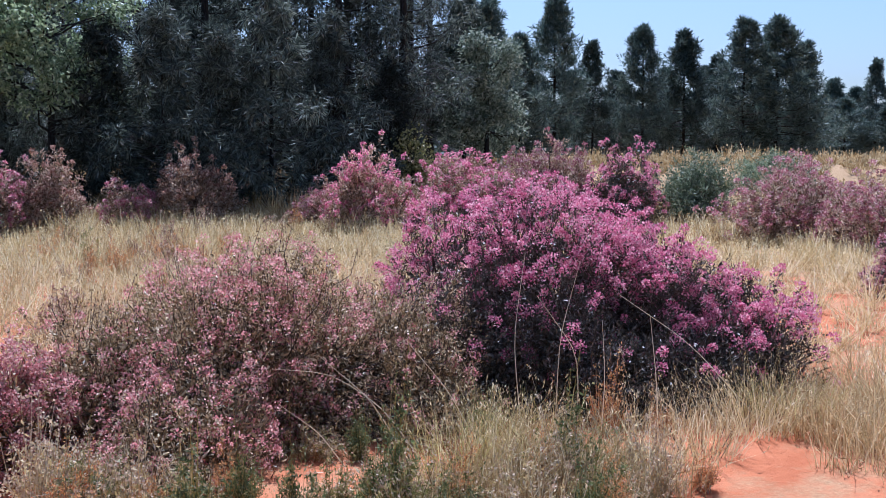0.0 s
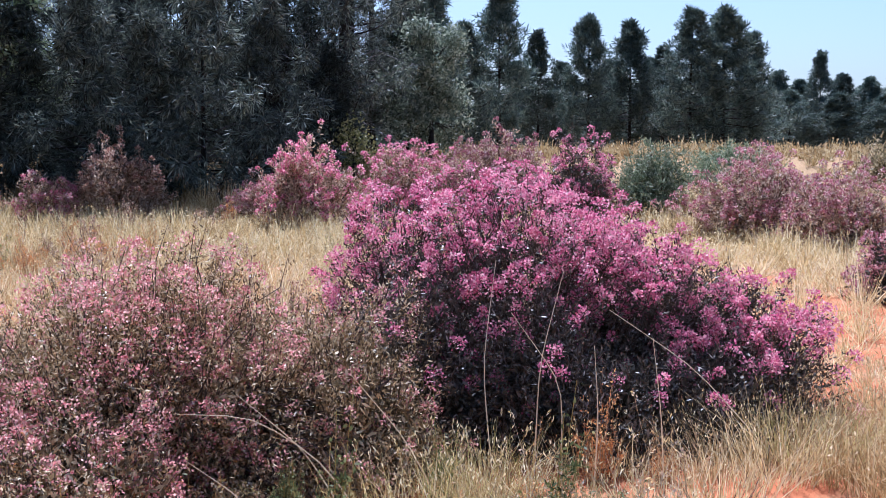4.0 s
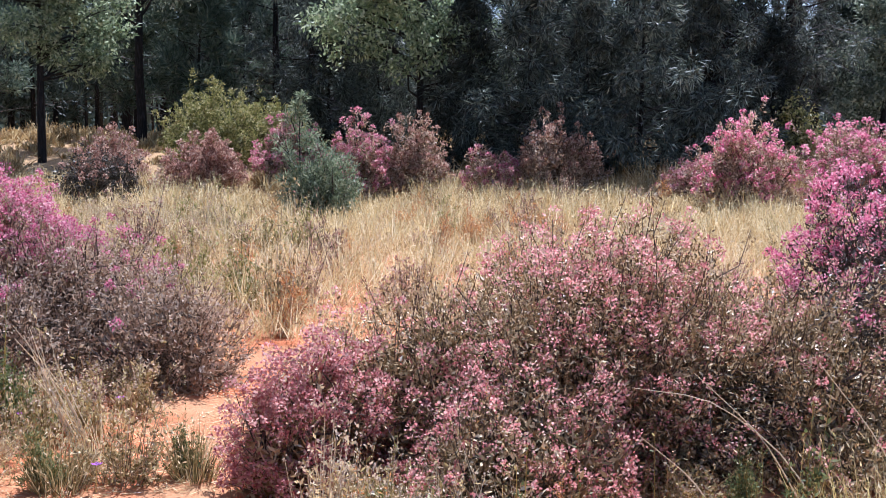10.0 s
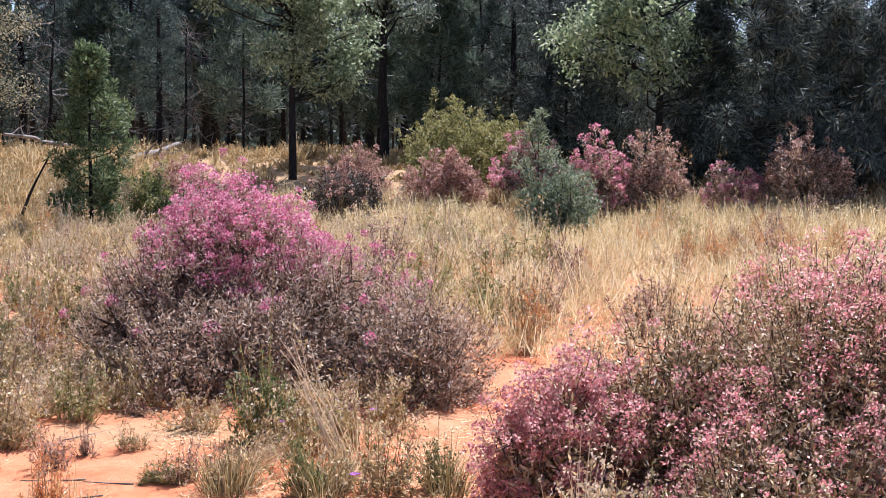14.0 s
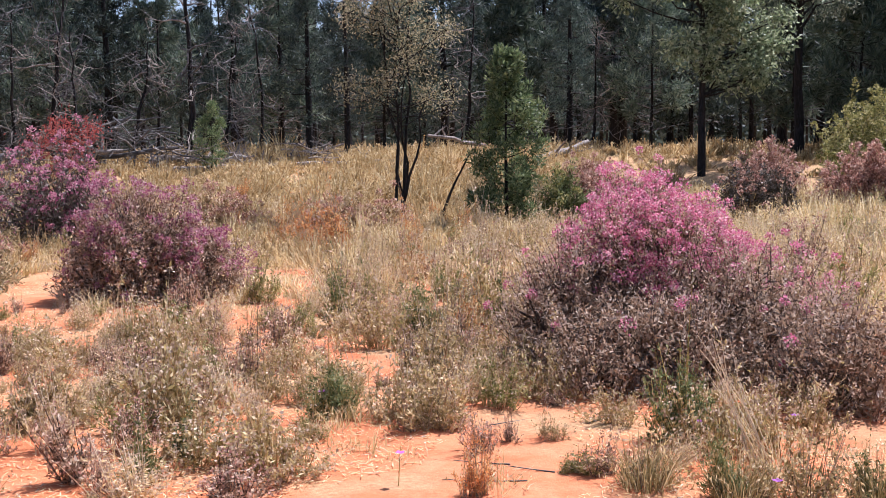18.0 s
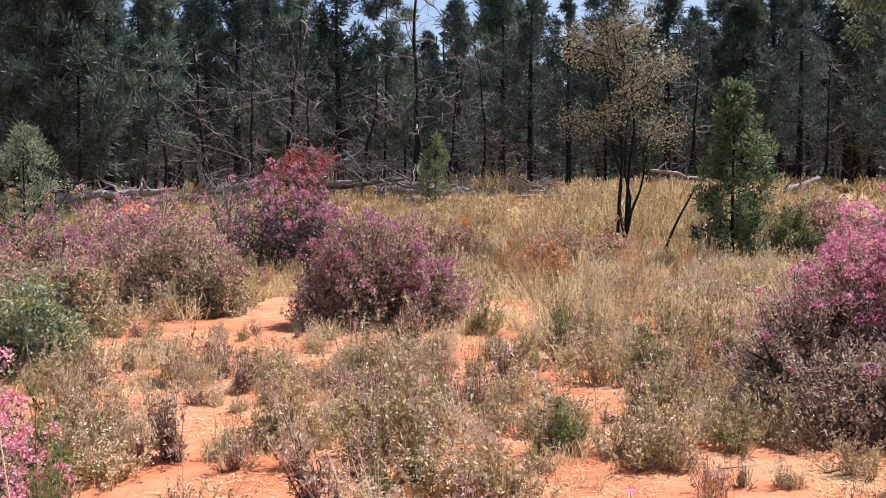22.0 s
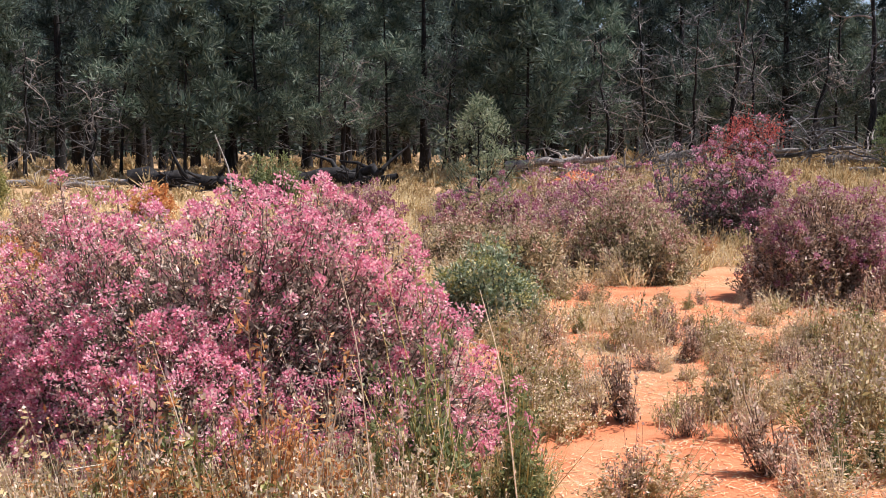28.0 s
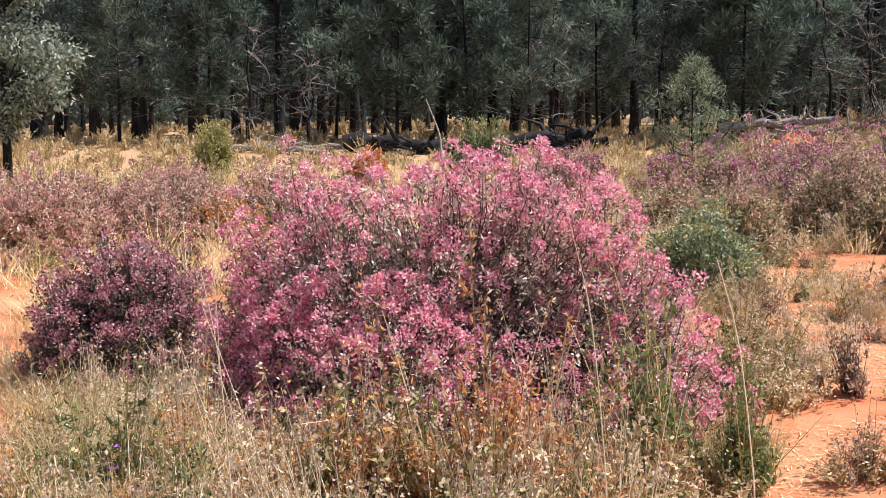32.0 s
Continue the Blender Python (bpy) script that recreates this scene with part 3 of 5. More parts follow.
# ---- trees ----
def pine_parts(seed, height, bare, radius, boughs, trunk_r, mat, needles=70, size=0.2, dead=14, up=0.25, low=0.85, droop=0.0, clump=0.3, slim=0.075, taper=0.75):
    """Trunk, limbs, dead limbs and needle sprays of one tree, in its own axes: boughs from the trunk, each with separate clumps of needles."""
    rng = np.random.default_rng(seed)
    zz = np.linspace(0, height, 12)
    bend = np.cumsum(rng.normal(0, 0.022 * height / 12, (12, 2)), 0)
    line = np.concatenate([bend - bend[0], zz[:, None]], 1)
    line[0, 2] = -0.15
    trunk = Geo()
    trunk.tube(line, trunk_r * np.maximum(0.12, 1 - zz / height) ** 0.8 * np.where(zz < 0.2, 1.3, 1))
    at = lambda z: np.stack([np.interp(z, zz, line[:, 0]), np.interp(z, zz, line[:, 1]), z], 1)
    f = (np.arange(boughs) + rng.random(boughs)) / boughs
    f = f ** low
    z = bare + (height - bare) * f
    a = np.cumsum(rng.normal(2.4, 0.5, boughs))
    reach = radius * (0.10 + 0.90 * (1 - f) ** taper) * rng.uniform(0.45, 1.1, boughs) * np.clip(0.55 + f * 3, 0, 1)
    o = at(z)
    rise_ = up * reach + rng.normal(0, 0.12, boughs) * reach
    tip = o + np.stack([np.cos(a) * reach, np.sin(a) * reach, rise_], 1)
    knee = o + (tip - o) * 0.5 + np.stack([np.zeros(boughs), np.zeros(boughs), (-0.12 - 0.1 * up) * reach], 1)
    limbs = Geo()
    limbs.sticks(o, knee, 0.1 * trunk_r + 0.009 * reach, 0.06 * trunk_r + 0.004 * reach, 4)
    limbs.sticks(knee, tip, 0.06 * trunk_r + 0.004 * reach, 0.004, 3)
    per = 6
    k = boughs * per
    along = rng.uniform(0.3, 1.08, (k, 1))
    rep_ = lambda q, n: np.repeat(q, n, 0)
    c = rep_(knee, per) * (1 - along) + rep_(tip, per) * along
    c += rng.normal(0, 0.17, (k, 3)) * rep_(reach, per)[:, None] * [1, 1, 0.7]
    cr = clump * rng.uniform(0.55, 1.25, k) * (0.6 + 0.4 * rep_(reach, per) / radius)
    limbs.sticks(rep_(knee, per)[::2], c[::2], 0.007, 0.003, 3)
    deadwood = Geo()
    if dead:
        zd = rng.uniform(0.1 * height, bare + 0.3 * (height - bare), dead)
        ad = rng.uniform(0, 2 * math.pi, dead)
        rd = rng.uniform(0.3, 1.0, dead) * radius * 0.9
        od = at(zd)
        md = od + np.stack([np.cos(ad) * rd, np.sin(ad) * rd, rng.uniform(-0.3, 0.5, dead) * rd], 1) * 0.5
        td = md + np.stack([np.cos(ad + rng.normal(0, 0.5, dead)) * rd, np.sin(ad + rng.normal(0, 0.5, dead)) * rd, rng.uniform(-0.7, 0.5, dead) * rd], 1) * 0.5
        deadwood.sticks(od, md, 0.02, 0.012, 4)
        deadwood.sticks(md, td, 0.012, 0.005, 3)
        for j in range(3):
            ms = md + (td - md) * rng.uniform(-0.6, 0.9, (dead, 1))
            deadwood.sticks(ms, ms + (unit(rng, dead) - [0, 0, 0.25]) * 0.42 * radius * rng.random((dead, 1)), 0.007, 0.003, 3)
    crown = Geo()
    n = k * needles
    d = unit(rng, n)
    q = rep_(c, needles) + d * (rep_(cr, needles) * rng.random(n) ** 0.55)[:, None] * [1, 1, 0.85 + 0.5 * droop]
    u = norm(0.75 * d + [0, 0, 0.35 - 1.6 * droop] + 0.55 * unit(rng, n)) * size * rng.uniform(0.6, 1.4, (n, 1))
    s = norm(np.cross(u, unit(rng, n))) * size * slim * rng.uniform(0.7, 1.4, (n, 1))
    crown.cards(q, u, s)
    return trunk, limbs, deadwood, crown, mat


def tree(name, parts, x, y, label, category="tree", group="", turn=0.0, scale=1.0):
    trunk, limbs, deadwood, crown, mat = parts
    top = root(name, x, y, label, category, group, turn)
    top.scale = (scale,) * 3
    t = part("trunk", trunk, BARK, top, smooth=True)
    tagged(part("limbwork", limbs, BARK, t), kind="stuff")
    if deadwood.v:
        tagged(part("deadwood", deadwood, DEAD_LIMB, t, "bare grey dead limbs"), kind="stuff")
    part("crown", crown, mat, top)
    return top


def leafy_parts(seed, height, blobs, leaves, trunk_r, mat, size=0.09, stems=1, clumps=6, crook=0.0):
    """A broad-leaved tree: forked stems into rounded leaf masses (x, y, z, radius)."""
    rng = np.random.default_rng(seed)
    trunk, limbs, deadwood, crown = Geo(), Geo(), Geo(), Geo()
    if clumps:
        blobs = [(b[0] + 0.72 * b[3] * d[0], b[1] + 0.72 * b[3] * d[1], b[2] + 0.6 * b[3] * d[2], b[3] * rng.uniform(0.3, 0.52)) for b in blobs for d in unit(rng, clumps)]
    blobs = np.array(blobs, float)
    fork = np.array([0, 0, 0.3 * height])
    for i in range(stems):
        a = 2 * math.pi * i / stems + 0.7
        foot = np.array([0.04 * math.cos(a), 0.04 * math.sin(a), -0.1]) * (stems > 1) + [0, 0, -0.1]
        t = np.linspace(0, 1, 8)[:, None]
        end = np.array([0.5 * (stems > 1) * math.cos(a), 0.5 * (stems > 1) * math.sin(a), 0.85 * height * (1 - 0.12 * i)])
        line = foot * (1 - t) + end * t + rng.normal(0, 0.03, (8, 3)) * np.sin(math.pi * t) + crook * np.cumsum(rng.normal(0, 1, (8, 3)) * [1, 1, 0], 0)
        trunk.tube(line, trunk_r * (1 - 0.75 * t[:, 0]))
    for b in blobs:
        o = np.array([0, 0, max(0.25 * height, b[2] - 0.8 * b[3] - 0.3)])
        m = (o + b[:3]) / 2 + rng.normal(0, 0.12, 3)
        limbs.tube([o, o * 0.6 + m * 0.4 + rng.normal(0, 0.04, 3), m, b[:3]], np.array([0.22, 0.18, 0.14, 0.06]) * trunk_r + 0.004, 5)
        n = int(leaves * b[3] ** 2 / (blobs[:, 3] ** 2).sum())
        tw = max(10, n // 14)
        d = unit(rng, tw)
        lump = 0.75 + 0.35 * np.maximum(0, d @ unit(rng, 7).T).max(1) ** 6
        tp = b[:3] + d * (b[3] * lump * (1 - 0.5 * rng.random(tw) ** 1.5))[:, None] * [1, 1, 0.85]
        limbs.sticks(np.repeat(b[None, :3], tw, 0)[::4], tp[::4], 0.01, 0.003)
        q = np.repeat(tp, 14, 0) + rng.normal(0, 0.11, (tw * 14, 3))
        k = len(q)
        u = norm(0.4 * np.repeat(d, 14, 0) - [0, 0, 0.25] + 0.8 * unit(rng, k)) * size * rng.uniform(0.7, 1.4, (k, 1))
        s = norm(np.cross(u, unit(rng, k))) * size * rng.uniform(0.16, 0.28, (k, 1))
        crown.cards(q, u, s)
    return trunk, limbs, deadwood, crown, mat


# ---- dead wood ----
def log(name, a, b, r, label, mat, seed, limbs=4, lift=0.0, sag=0.0, base=0.0):
    """A fallen trunk from a to b (plan points), with broken limb stubs, each a part."""
    rng = np.random.default_rng(seed)
    (ax, ay), (bx, by) = a, b
    t = np.linspace(0, 1, 9)
    pts = np.stack([ax + (bx - ax) * t, ay + (by - ay) * t, np.zeros(9)], 1)
    pts[:, 2] = [rise(q[0], q[1]) for q in pts]
    pts[:, 2] += base + r * 0.8 + lift * t + sag * np.sin(math.pi * t)
    pts[1:-1] += rng.normal(0, 0.35 * r, (7, 3))
    c = pts[0].copy()
    top = tagged(new(name), label, "log")
    top.matrix_basis = Matrix.Translation(c)
    g = Geo()
    g.tube(pts - c, r * (1 - 0.45 * t) * rng.uniform(0.9, 1.1, 9), 9)
    part("trunk", g, mat, top, smooth=True)
    for i in range(limbs):
        k = rng.uniform(0.25, 0.98)
        o = np.array([np.interp(k, t, pts[:, j]) for j in range(3)]) - c
        d = unit(rng, 1)[0]
        d[2] = abs(d[2]) * 0.9 + 0.1
        ln = rng.uniform(0.15, 0.5) + rng.uniform(0, 3) * r
        g = Geo()
        g.tube([o, o + d * ln * 0.5 + rng.normal(0, 0.5 * r, 3), o + d * ln + rng.normal(0, 0.6 * r, 3)], [0.35 * r, 0.25 * r, 0.1 * r], 5)
        part("limb", g, mat, top, smooth=True)
    return top


def brush(name, x, y, w, h, n, label, mat, seed, r=0.02):
    """A heap of broken dead branches lying across each other, crooked and forked."""
    rng = np.random.default_rng(seed)
    top = root(name, x, y, label, "brush pile")
    for i in range(n):
        c = np.array([rng.normal(0, 0.28 * w), rng.normal(0, 0.2 * w), 0])
        c[2] = rng.random() * 0.8 * h * math.exp(-(c[0] / (0.4 * w)) ** 2) + r
        d = unit(rng, 1)[0] * [1, 1, 0.4]
        ln = rng.uniform(0.25, 0.9) * w * 0.5
        pts = [c - d * ln * 0.5]
        for j in range(4):
            d = norm((d + 0.3 * unit(rng, 1)[0] * [1, 1, 0.6])[None])[0]
            pts.append(pts[-1] + d * ln / 4)
        pts = np.array(pts)
        pts[:, 2] = np.maximum(pts[:, 2], 0.0)
        g = Geo()
        thick = r * rng.uniform(0.4, 1.6)
        g.tube(pts, np.array([1.0, 0.85, 0.7, 0.5, 0.25]) * thick, 5)
        for j in range(3):
            b = pts[int(rng.integers(1, 5))]
            g.sticks([b], [b + (unit(rng, 1)[0] + [0, 0, 0.3]) * rng.uniform(0.12, 0.4)], 0.4 * thick, 0.12 * thick)
        part("branch", g, mat, top, smooth=True)
    return top


def dead_shrub(x, y, w, h, n, label, seed):
    """A dead shrub: a shaggy sheaf of bare grey twigs from one foot."""
    rng = np.random.default_rng(seed)
    top = root("dead_shrub", x, y, label, "dead shrub")
    for i in range(9):
        g = Geo()
        a = rng.uniform(0, 2 * math.pi)
        b = np.array([0.45 * w * math.cos(a) * rng.random(), 0.45 * w * math.sin(a) * rng.random(), h * rng.uniform(0.6, 1.0)])
        m = b * 0.5 + rng.normal(0, 0.06, 3)
        g.tube([(0, 0, -0.05), m * 0.5, m, b], np.array([0.022, 0.018, 0.013, 0.006]), 5)
        for j in range(n // 9):
            o = m + (b - m) * rng.uniform(-0.5, 1.0)
            e = o + norm((unit(rng, 1)[0] + [0, 0, -0.3])[None])[0] * rng.uniform(0.15, 0.5) * w
            g.sticks([o], [e], 0.008, 0.003)
            g.sticks([o + (e - o) * 0.5], [e + unit(rng, 1)[0] * 0.14], 0.004, 0.002)
        part("branch", g, DEADWOOD if i % 2 else DEAD_LIMB, top, smooth=True)
    return top


def earth_mound(x, y, w, h, label, seed):
    """A low heap of bare thrown-up earth."""
    rng = np.random.default_rng(seed)
    g = Geo()
    ring, seg = 9, 28
    v = [(w * 0.5 * (j / (ring - 1)) * (1 + 0.2 * math.sin(3 * i / seg * 6.283 + seed)) * math.cos(6.283 * i / seg), w * 0.4 * (j / (ring - 1)) * math.sin(6.283 * i / seg),
          h * max(0.0, math.cos(1.5707 * j / (ring - 1))) ** 1.3 * rng.uniform(0.85, 1.15) - 0.03) for j in range(ring) for i in range(seg)]
    g.put(v, [[j * seg + i, (j + 1) * seg + i, (j + 1) * seg + (i + 1) % seg, j * seg + (i + 1) % seg] for j in range(ring - 1) for i in range(seg)])
    ob = new("earth_mound", g.mesh("earth_mound", RED_EARTH, True))
    ob.matrix_basis = pose(x, y, rise(x, y))
    return tagged(ob, label, "earth mound")


def stalk(name, pts, r, label, mat, group=""):
    """One dry stem through pts (x, y, height over the ground)."""
    x, y = pts[0][:2]
    g = Geo()
    z0 = rise(x, y)
    p = np.array([(a - x, b - y, c) for a, b, c in pts])
    t = np.linspace(0, 1, 10)
    s = np.linspace(0, 1, len(p))
    q = np.stack([np.interp(t, s, p[:, i]) for i in range(3)], 1)
    q[1:-1] = (q[:-2] + 2 * q[1:-1] + q[2:]) / 4
    g.tube(q, r * (1 - 0.65 * t), 5)
    ob = new(name, g.mesh(name, mat, True))
    ob.matrix_basis = pose(x, y, z0 - 0.01)
    return tagged(ob, label, "dry stalk", group)


def dead_tree(x, y, height, label, seed, r=0.09, lean=0.1):
    """A bare dead tree: crooked trunk, each crooked limb a part with its twigs."""
    rng = np.random.default_rng(seed)
    top = root("dead_tree", x, y, label, "dead tree", "dead trees")
    t = np.linspace(0, 1, 10)
    line = np.stack([lean * height * t + np.cumsum(rng.normal(0, 0.05, 10)), np.cumsum(rng.normal(0, 0.05, 10)), height * t - 0.1], 1)
    g = Geo()
    g.tube(line, r * (1 - 0.8 * t), 7)
    part("trunk", g, BARK, top, smooth=True)
    for i in range(16):
        k = rng.uniform(0.2, 0.98)
        o = np.array([np.interp(k, t, line[:, j]) for j in range(3)])
        d = unit(rng, 1)[0] * [1, 1, 0.6]
        ln = rng.uniform(0.6, 1.6) * (1.2 - 0.6 * k)
        pts = [o]
        for j in range(5):
            d = d + 0.45 * unit(rng, 1)[0]
            d /= np.linalg.norm(d)
            pts.append(pts[-1] + d * ln / 5)
        g = Geo()
        g.tube(pts, np.linspace(0.35, 0.08, 6) * r, 5)
        for j in range(8):
            b = pts[int(rng.integers(1, 6))]
            e = b + unit(rng, 1)[0] * rng.uniform(0.15, 0.65)
            g.sticks([b], [e], 0.010, 0.004)
            g.sticks([b + (e - b) * 0.6], [e + unit(rng, 1)[0] * 0.25], 0.005, 0.003)
        part("limb", g, DEADWOOD if i % 3 == 0 else DEAD_LIMB, top, smooth=True)
    return top


def wildflower(x, y, h, seed):
    """A small violet flower on a thin stalk."""
    rng = np.random.default_rng(seed)
    top = root("wildflower", x, y, "small violet wildflower in dry grass", "flower", "violet wildflowers")
    g = Geo()
    g.sticks([(0, 0, -0.01)], [(0.01, 0.01, h)], 0.0025, 0.0015, 4)
    part("stalk", g, GREEN_STRAW, top)
    for i in range(5):
        w = 2 * math.pi * i / 5 + seed
        g = Geo()
        u = np.array([[math.cos(w), math.sin(w), 0.35]]) * 0.026
        g.cards([(0.01, 0.01, h)], u, np.array([[-math.sin(w), math.cos(w), 0.0]]) * 0.012, 0.6)
        part("petal", g, VIOLET, top)
    return top


# ---- woods ----
HEIGHTS = (8.5, 10.0, 11.5, 9.0, 12.5)
KINDS = [pine_parts(11 + i, hh, 0.17 * hh, 1.05 + 0.10 * hh, 40, 0.016 * hh + 0.045, PINE, 46, 0.25, 26, 0.3, 0.9, clump=0.34, slim=0.075) for i, hh in enumerate(HEIGHTS)]
KINDS += [pine_parts(21 + i, hh, (0.05 + 0.03 * i) * hh, 1.15 + 0.11 * hh, 34, 0.009 * hh + 0.03, PINE, 34, 0.32, 10, 0.3, 0.9, clump=0.40, slim=0.09) for i, hh in enumerate(HEIGHTS)]
OAK_HEIGHTS = (9.5, 11.0, 12.0)
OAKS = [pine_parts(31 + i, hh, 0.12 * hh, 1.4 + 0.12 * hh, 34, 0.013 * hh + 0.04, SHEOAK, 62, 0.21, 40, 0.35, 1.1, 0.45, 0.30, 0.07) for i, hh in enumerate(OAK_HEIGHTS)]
EDGE_HEIGHTS = (6.6, 7.2, 7.8)
EDGE = [pine_parts(45 + i, hh, 0.10 * hh, 2.3 + 0.15 * i, 84, 0.10, HAZY_PINE, 34, 0.26, 12, 0.3, 0.9, clump=0.26, slim=0.08, taper=0.85) for i, hh in enumerate(EDGE_HEIGHTS)]
FIRST = {}


def wood(kind, az, d, height, seed=0, fat=1.0):
    """One of the wood's trees at az, d, of the given height."""
    x, y = arc(az, d)
    stock, word, tall = (KINDS, "pine_tree", HEIGHTS + HEIGHTS) if kind < 10 else (OAKS, "sheoak_tree", OAK_HEIGHTS)
    if kind >= 20:
        stock, word, tall = EDGE, "pine_tree", EDGE_HEIGHTS
    i = kind % 10
    scale = height / tall[i]
    label = ("tall dark native pine with a straight black trunk", "dense dark sheoak with drooping needle foliage", "broad dark pine standing over open grass")[kind // 10]
    if kind not in FIRST:
        FIRST[kind] = tree(word, stock[i], x, y, label, "tree", "trees of the wood", seed * 47 % 360, scale)
        FIRST[kind].scale = (scale * fat, scale * fat, scale)
    else:
        made = copy_thing(FIRST[kind], pose(x, y, rise(x, y), 0, 0, seed * 47 % 360))
        made.scale = (scale * fat, scale * fat, scale)


NEAR_PINES = ((8.0, 33, 0), (13.9, 34, 1), (4.3, 31, 2), (2.4, 30, 4), (-2.4, 36, 3), (-7.3, 36, 4), (-8.6, 33, 2), (-11.2, 40, 0), (18.8, 36, 3),
              (27.2, 34, 2), (22.2, 36, 4), (20.2, 39, 0), (31.4, 33, 4), (32.2, 41, 0), (38.4, 33, 2), (35.3, 41, 1), (42.6, 42, 0), (45.2, 35, 3), (48.9, 34, 1), (51.0, 36, 2),
              (55.4, 35, 4), (57.6, 40, 0), (60.0, 37, 1), (-41.5, 34, 3), (-40.1, 35, 1), (29.9, 37, 3), (24.9, 31, 1), (41.0, 32, 0), (34.0, 35, 4), (46.8, 40, 2), (53.0, 42, 3))
for i, (az, d, kind) in enumerate(NEAR_PINES):
    wood(kind, az, d, 0.165 * d + 1.6 * ((i * 37) % 10) / 10 + (1.0 if az > 22 else 0.0), i)
rs = np.random.default_rng(5)
for i in range(120):
    az = -34 + 98 * (i + rs.random()) / 120
    d = rs.uniform(38, 62)
    thin = 7.5 < az < 15.5 or -3.0 < az < 3.5        # the wood stands lower here and lets the sky in
    wood(int(rs.integers(0, 5)) + (5 if d > 46 else 0), az, d, (0.112 if thin else 0.136) * d + rs.uniform(0.0, 2.6) * (0.5 if thin else 1.0) + (1.0 if az > 22 or az < -14 else 0.0), i + 60)
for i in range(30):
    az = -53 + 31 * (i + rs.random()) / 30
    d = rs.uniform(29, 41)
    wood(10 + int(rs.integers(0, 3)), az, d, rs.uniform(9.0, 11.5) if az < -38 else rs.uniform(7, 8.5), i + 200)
# scattered pines over open grass: direction, distance, height, kind, breadth
for i, (az, d, h, kind, fat) in enumerate(((-58.3, 48, 6.9, 4, 0.95), (-60.2, 50, 5.2, 2, 0.9), (-62.7, 52, 6.0, 1, 1.0), (-64.7, 54, 6.0, 3, 1.0), (-66.3, 58, 5.2, 0, 1.0), (-67.7, 50, 6.0, 2, 1.15),
                                           (-69.2, 51, 6.1, 4, 1.25), (-70.4, 53, 5.2, 1, 1.1), (-56.6, 44, 5.0, 0, 1.0), (-55.0, 40, 5.8, 1, 1.0), (-53.8, 39, 5.9, 3, 1.0), (-73.6, 66, 5.4, 2, 0.9),
                                           (-61.4, 62, 4.8, 1, 1.2), (-59.2, 64, 5.0, 3, 1.2), (-63.6, 66, 5.2, 2, 1.2), (-65.6, 68, 5.4, 0, 1.2), (-71.6, 68, 4.6, 4, 1.2), (-72.6, 70, 4.2, 0, 1.3),
                                           (-74.6, 72, 4.6, 1, 1.3), (-75.8, 66, 4.0, 3, 1.3), (-77.0, 68, 4.5, 2, 1.2), (-78.6, 72, 5.0, 4, 1.2), (-68.4, 70, 5.4, 1, 1.2))):
    wood(20 + kind % 3, az, d, h, i + 300, fat)
for i, (az, d, h, fat) in enumerate(((-57.4, 58, 3.4, 1.8), (-61.0, 60, 3.2, 1.8), (-64.0, 60, 3.2, 1.8), (-66.8, 60, 3.4, 1.8), (-70.0, 60, 3.2, 1.9), (-72.2, 62, 3.2, 1.9), (-74.4, 62, 3.0, 2.0), (-76.6, 62, 3.0, 2.0), (-79, 62, 3.2, 2.0))):
    wood(20 + i % 3, az, d, h, i + 340, fat)


def far_woods():
    """The closed wood behind: stems and foliage past counting."""
    rng = np.random.default_rng(8)
    n = 90000
    az = np.radians(rng.uniform(-85, 72, n))
    d = rng.uniform(64, 88, n)
    d[az < -0.95] += 22
    top = 7.6 + 2.2 * np.sin(az * 31) * np.sin(az * 77 + 1) + 1.3 * np.sin(az * 190)
    top[az < -0.95] *= 0.52
    z = 1.0 + top * rng.random(n) ** 1.15
    p = np.stack([-d * np.sin(az), d * np.cos(az), z], 1)
    u = norm(unit(rng, n) + [0, 0, 0.4]) * rng.uniform(0.35, 0.8, (n, 1))
    g = Geo()
    g.cards(p, u, norm(np.cross(u, unit(rng, n))) * rng.uniform(0.1, 0.22, (n, 1)))
    n = 26000
    az = np.radians(rng.uniform(-85, 72, n))
    d = rng.uniform(84, 100, n)
    d[az < -0.95] += 20
    p = np.stack([-d * np.sin(az), d * np.cos(az), rng.uniform(0.9, 4.2, n)], 1)
    u = norm(unit(rng, n) + [0, 0, 0.4]) * rng.uniform(0.5, 1.1, (n, 1))
    g.cards(p, u, norm(np.cross(u, unit(rng, n))) * rng.uniform(0.18, 0.36, (n, 1)))
    tagged(new("far_woods", g.mesh("far_woods", PINE)), "dark closed pine woods in the distance", "woods", kind="stuff")
    m = 220
    az = np.radians(rng.uniform(-50, 68, m))
    d = rng.uniform(55, 88, m)
    a = np.stack([-d * np.sin(az), d * np.cos(az), np.full(m, 1.0)], 1)
    g = Geo()
    g.sticks(a, a + np.stack([rng.normal(0, 0.2, m), rng.normal(0, 0.2, m), rng.uniform(5, 8, m)], 1), rng.uniform(0.06, 0.13, m), 0.04, 5)
    tagged(new("far_stems", g.mesh("far_stems", BARK)), "dark thin trunks deep in the wood", "trunks", kind="stuff")


far_woods()

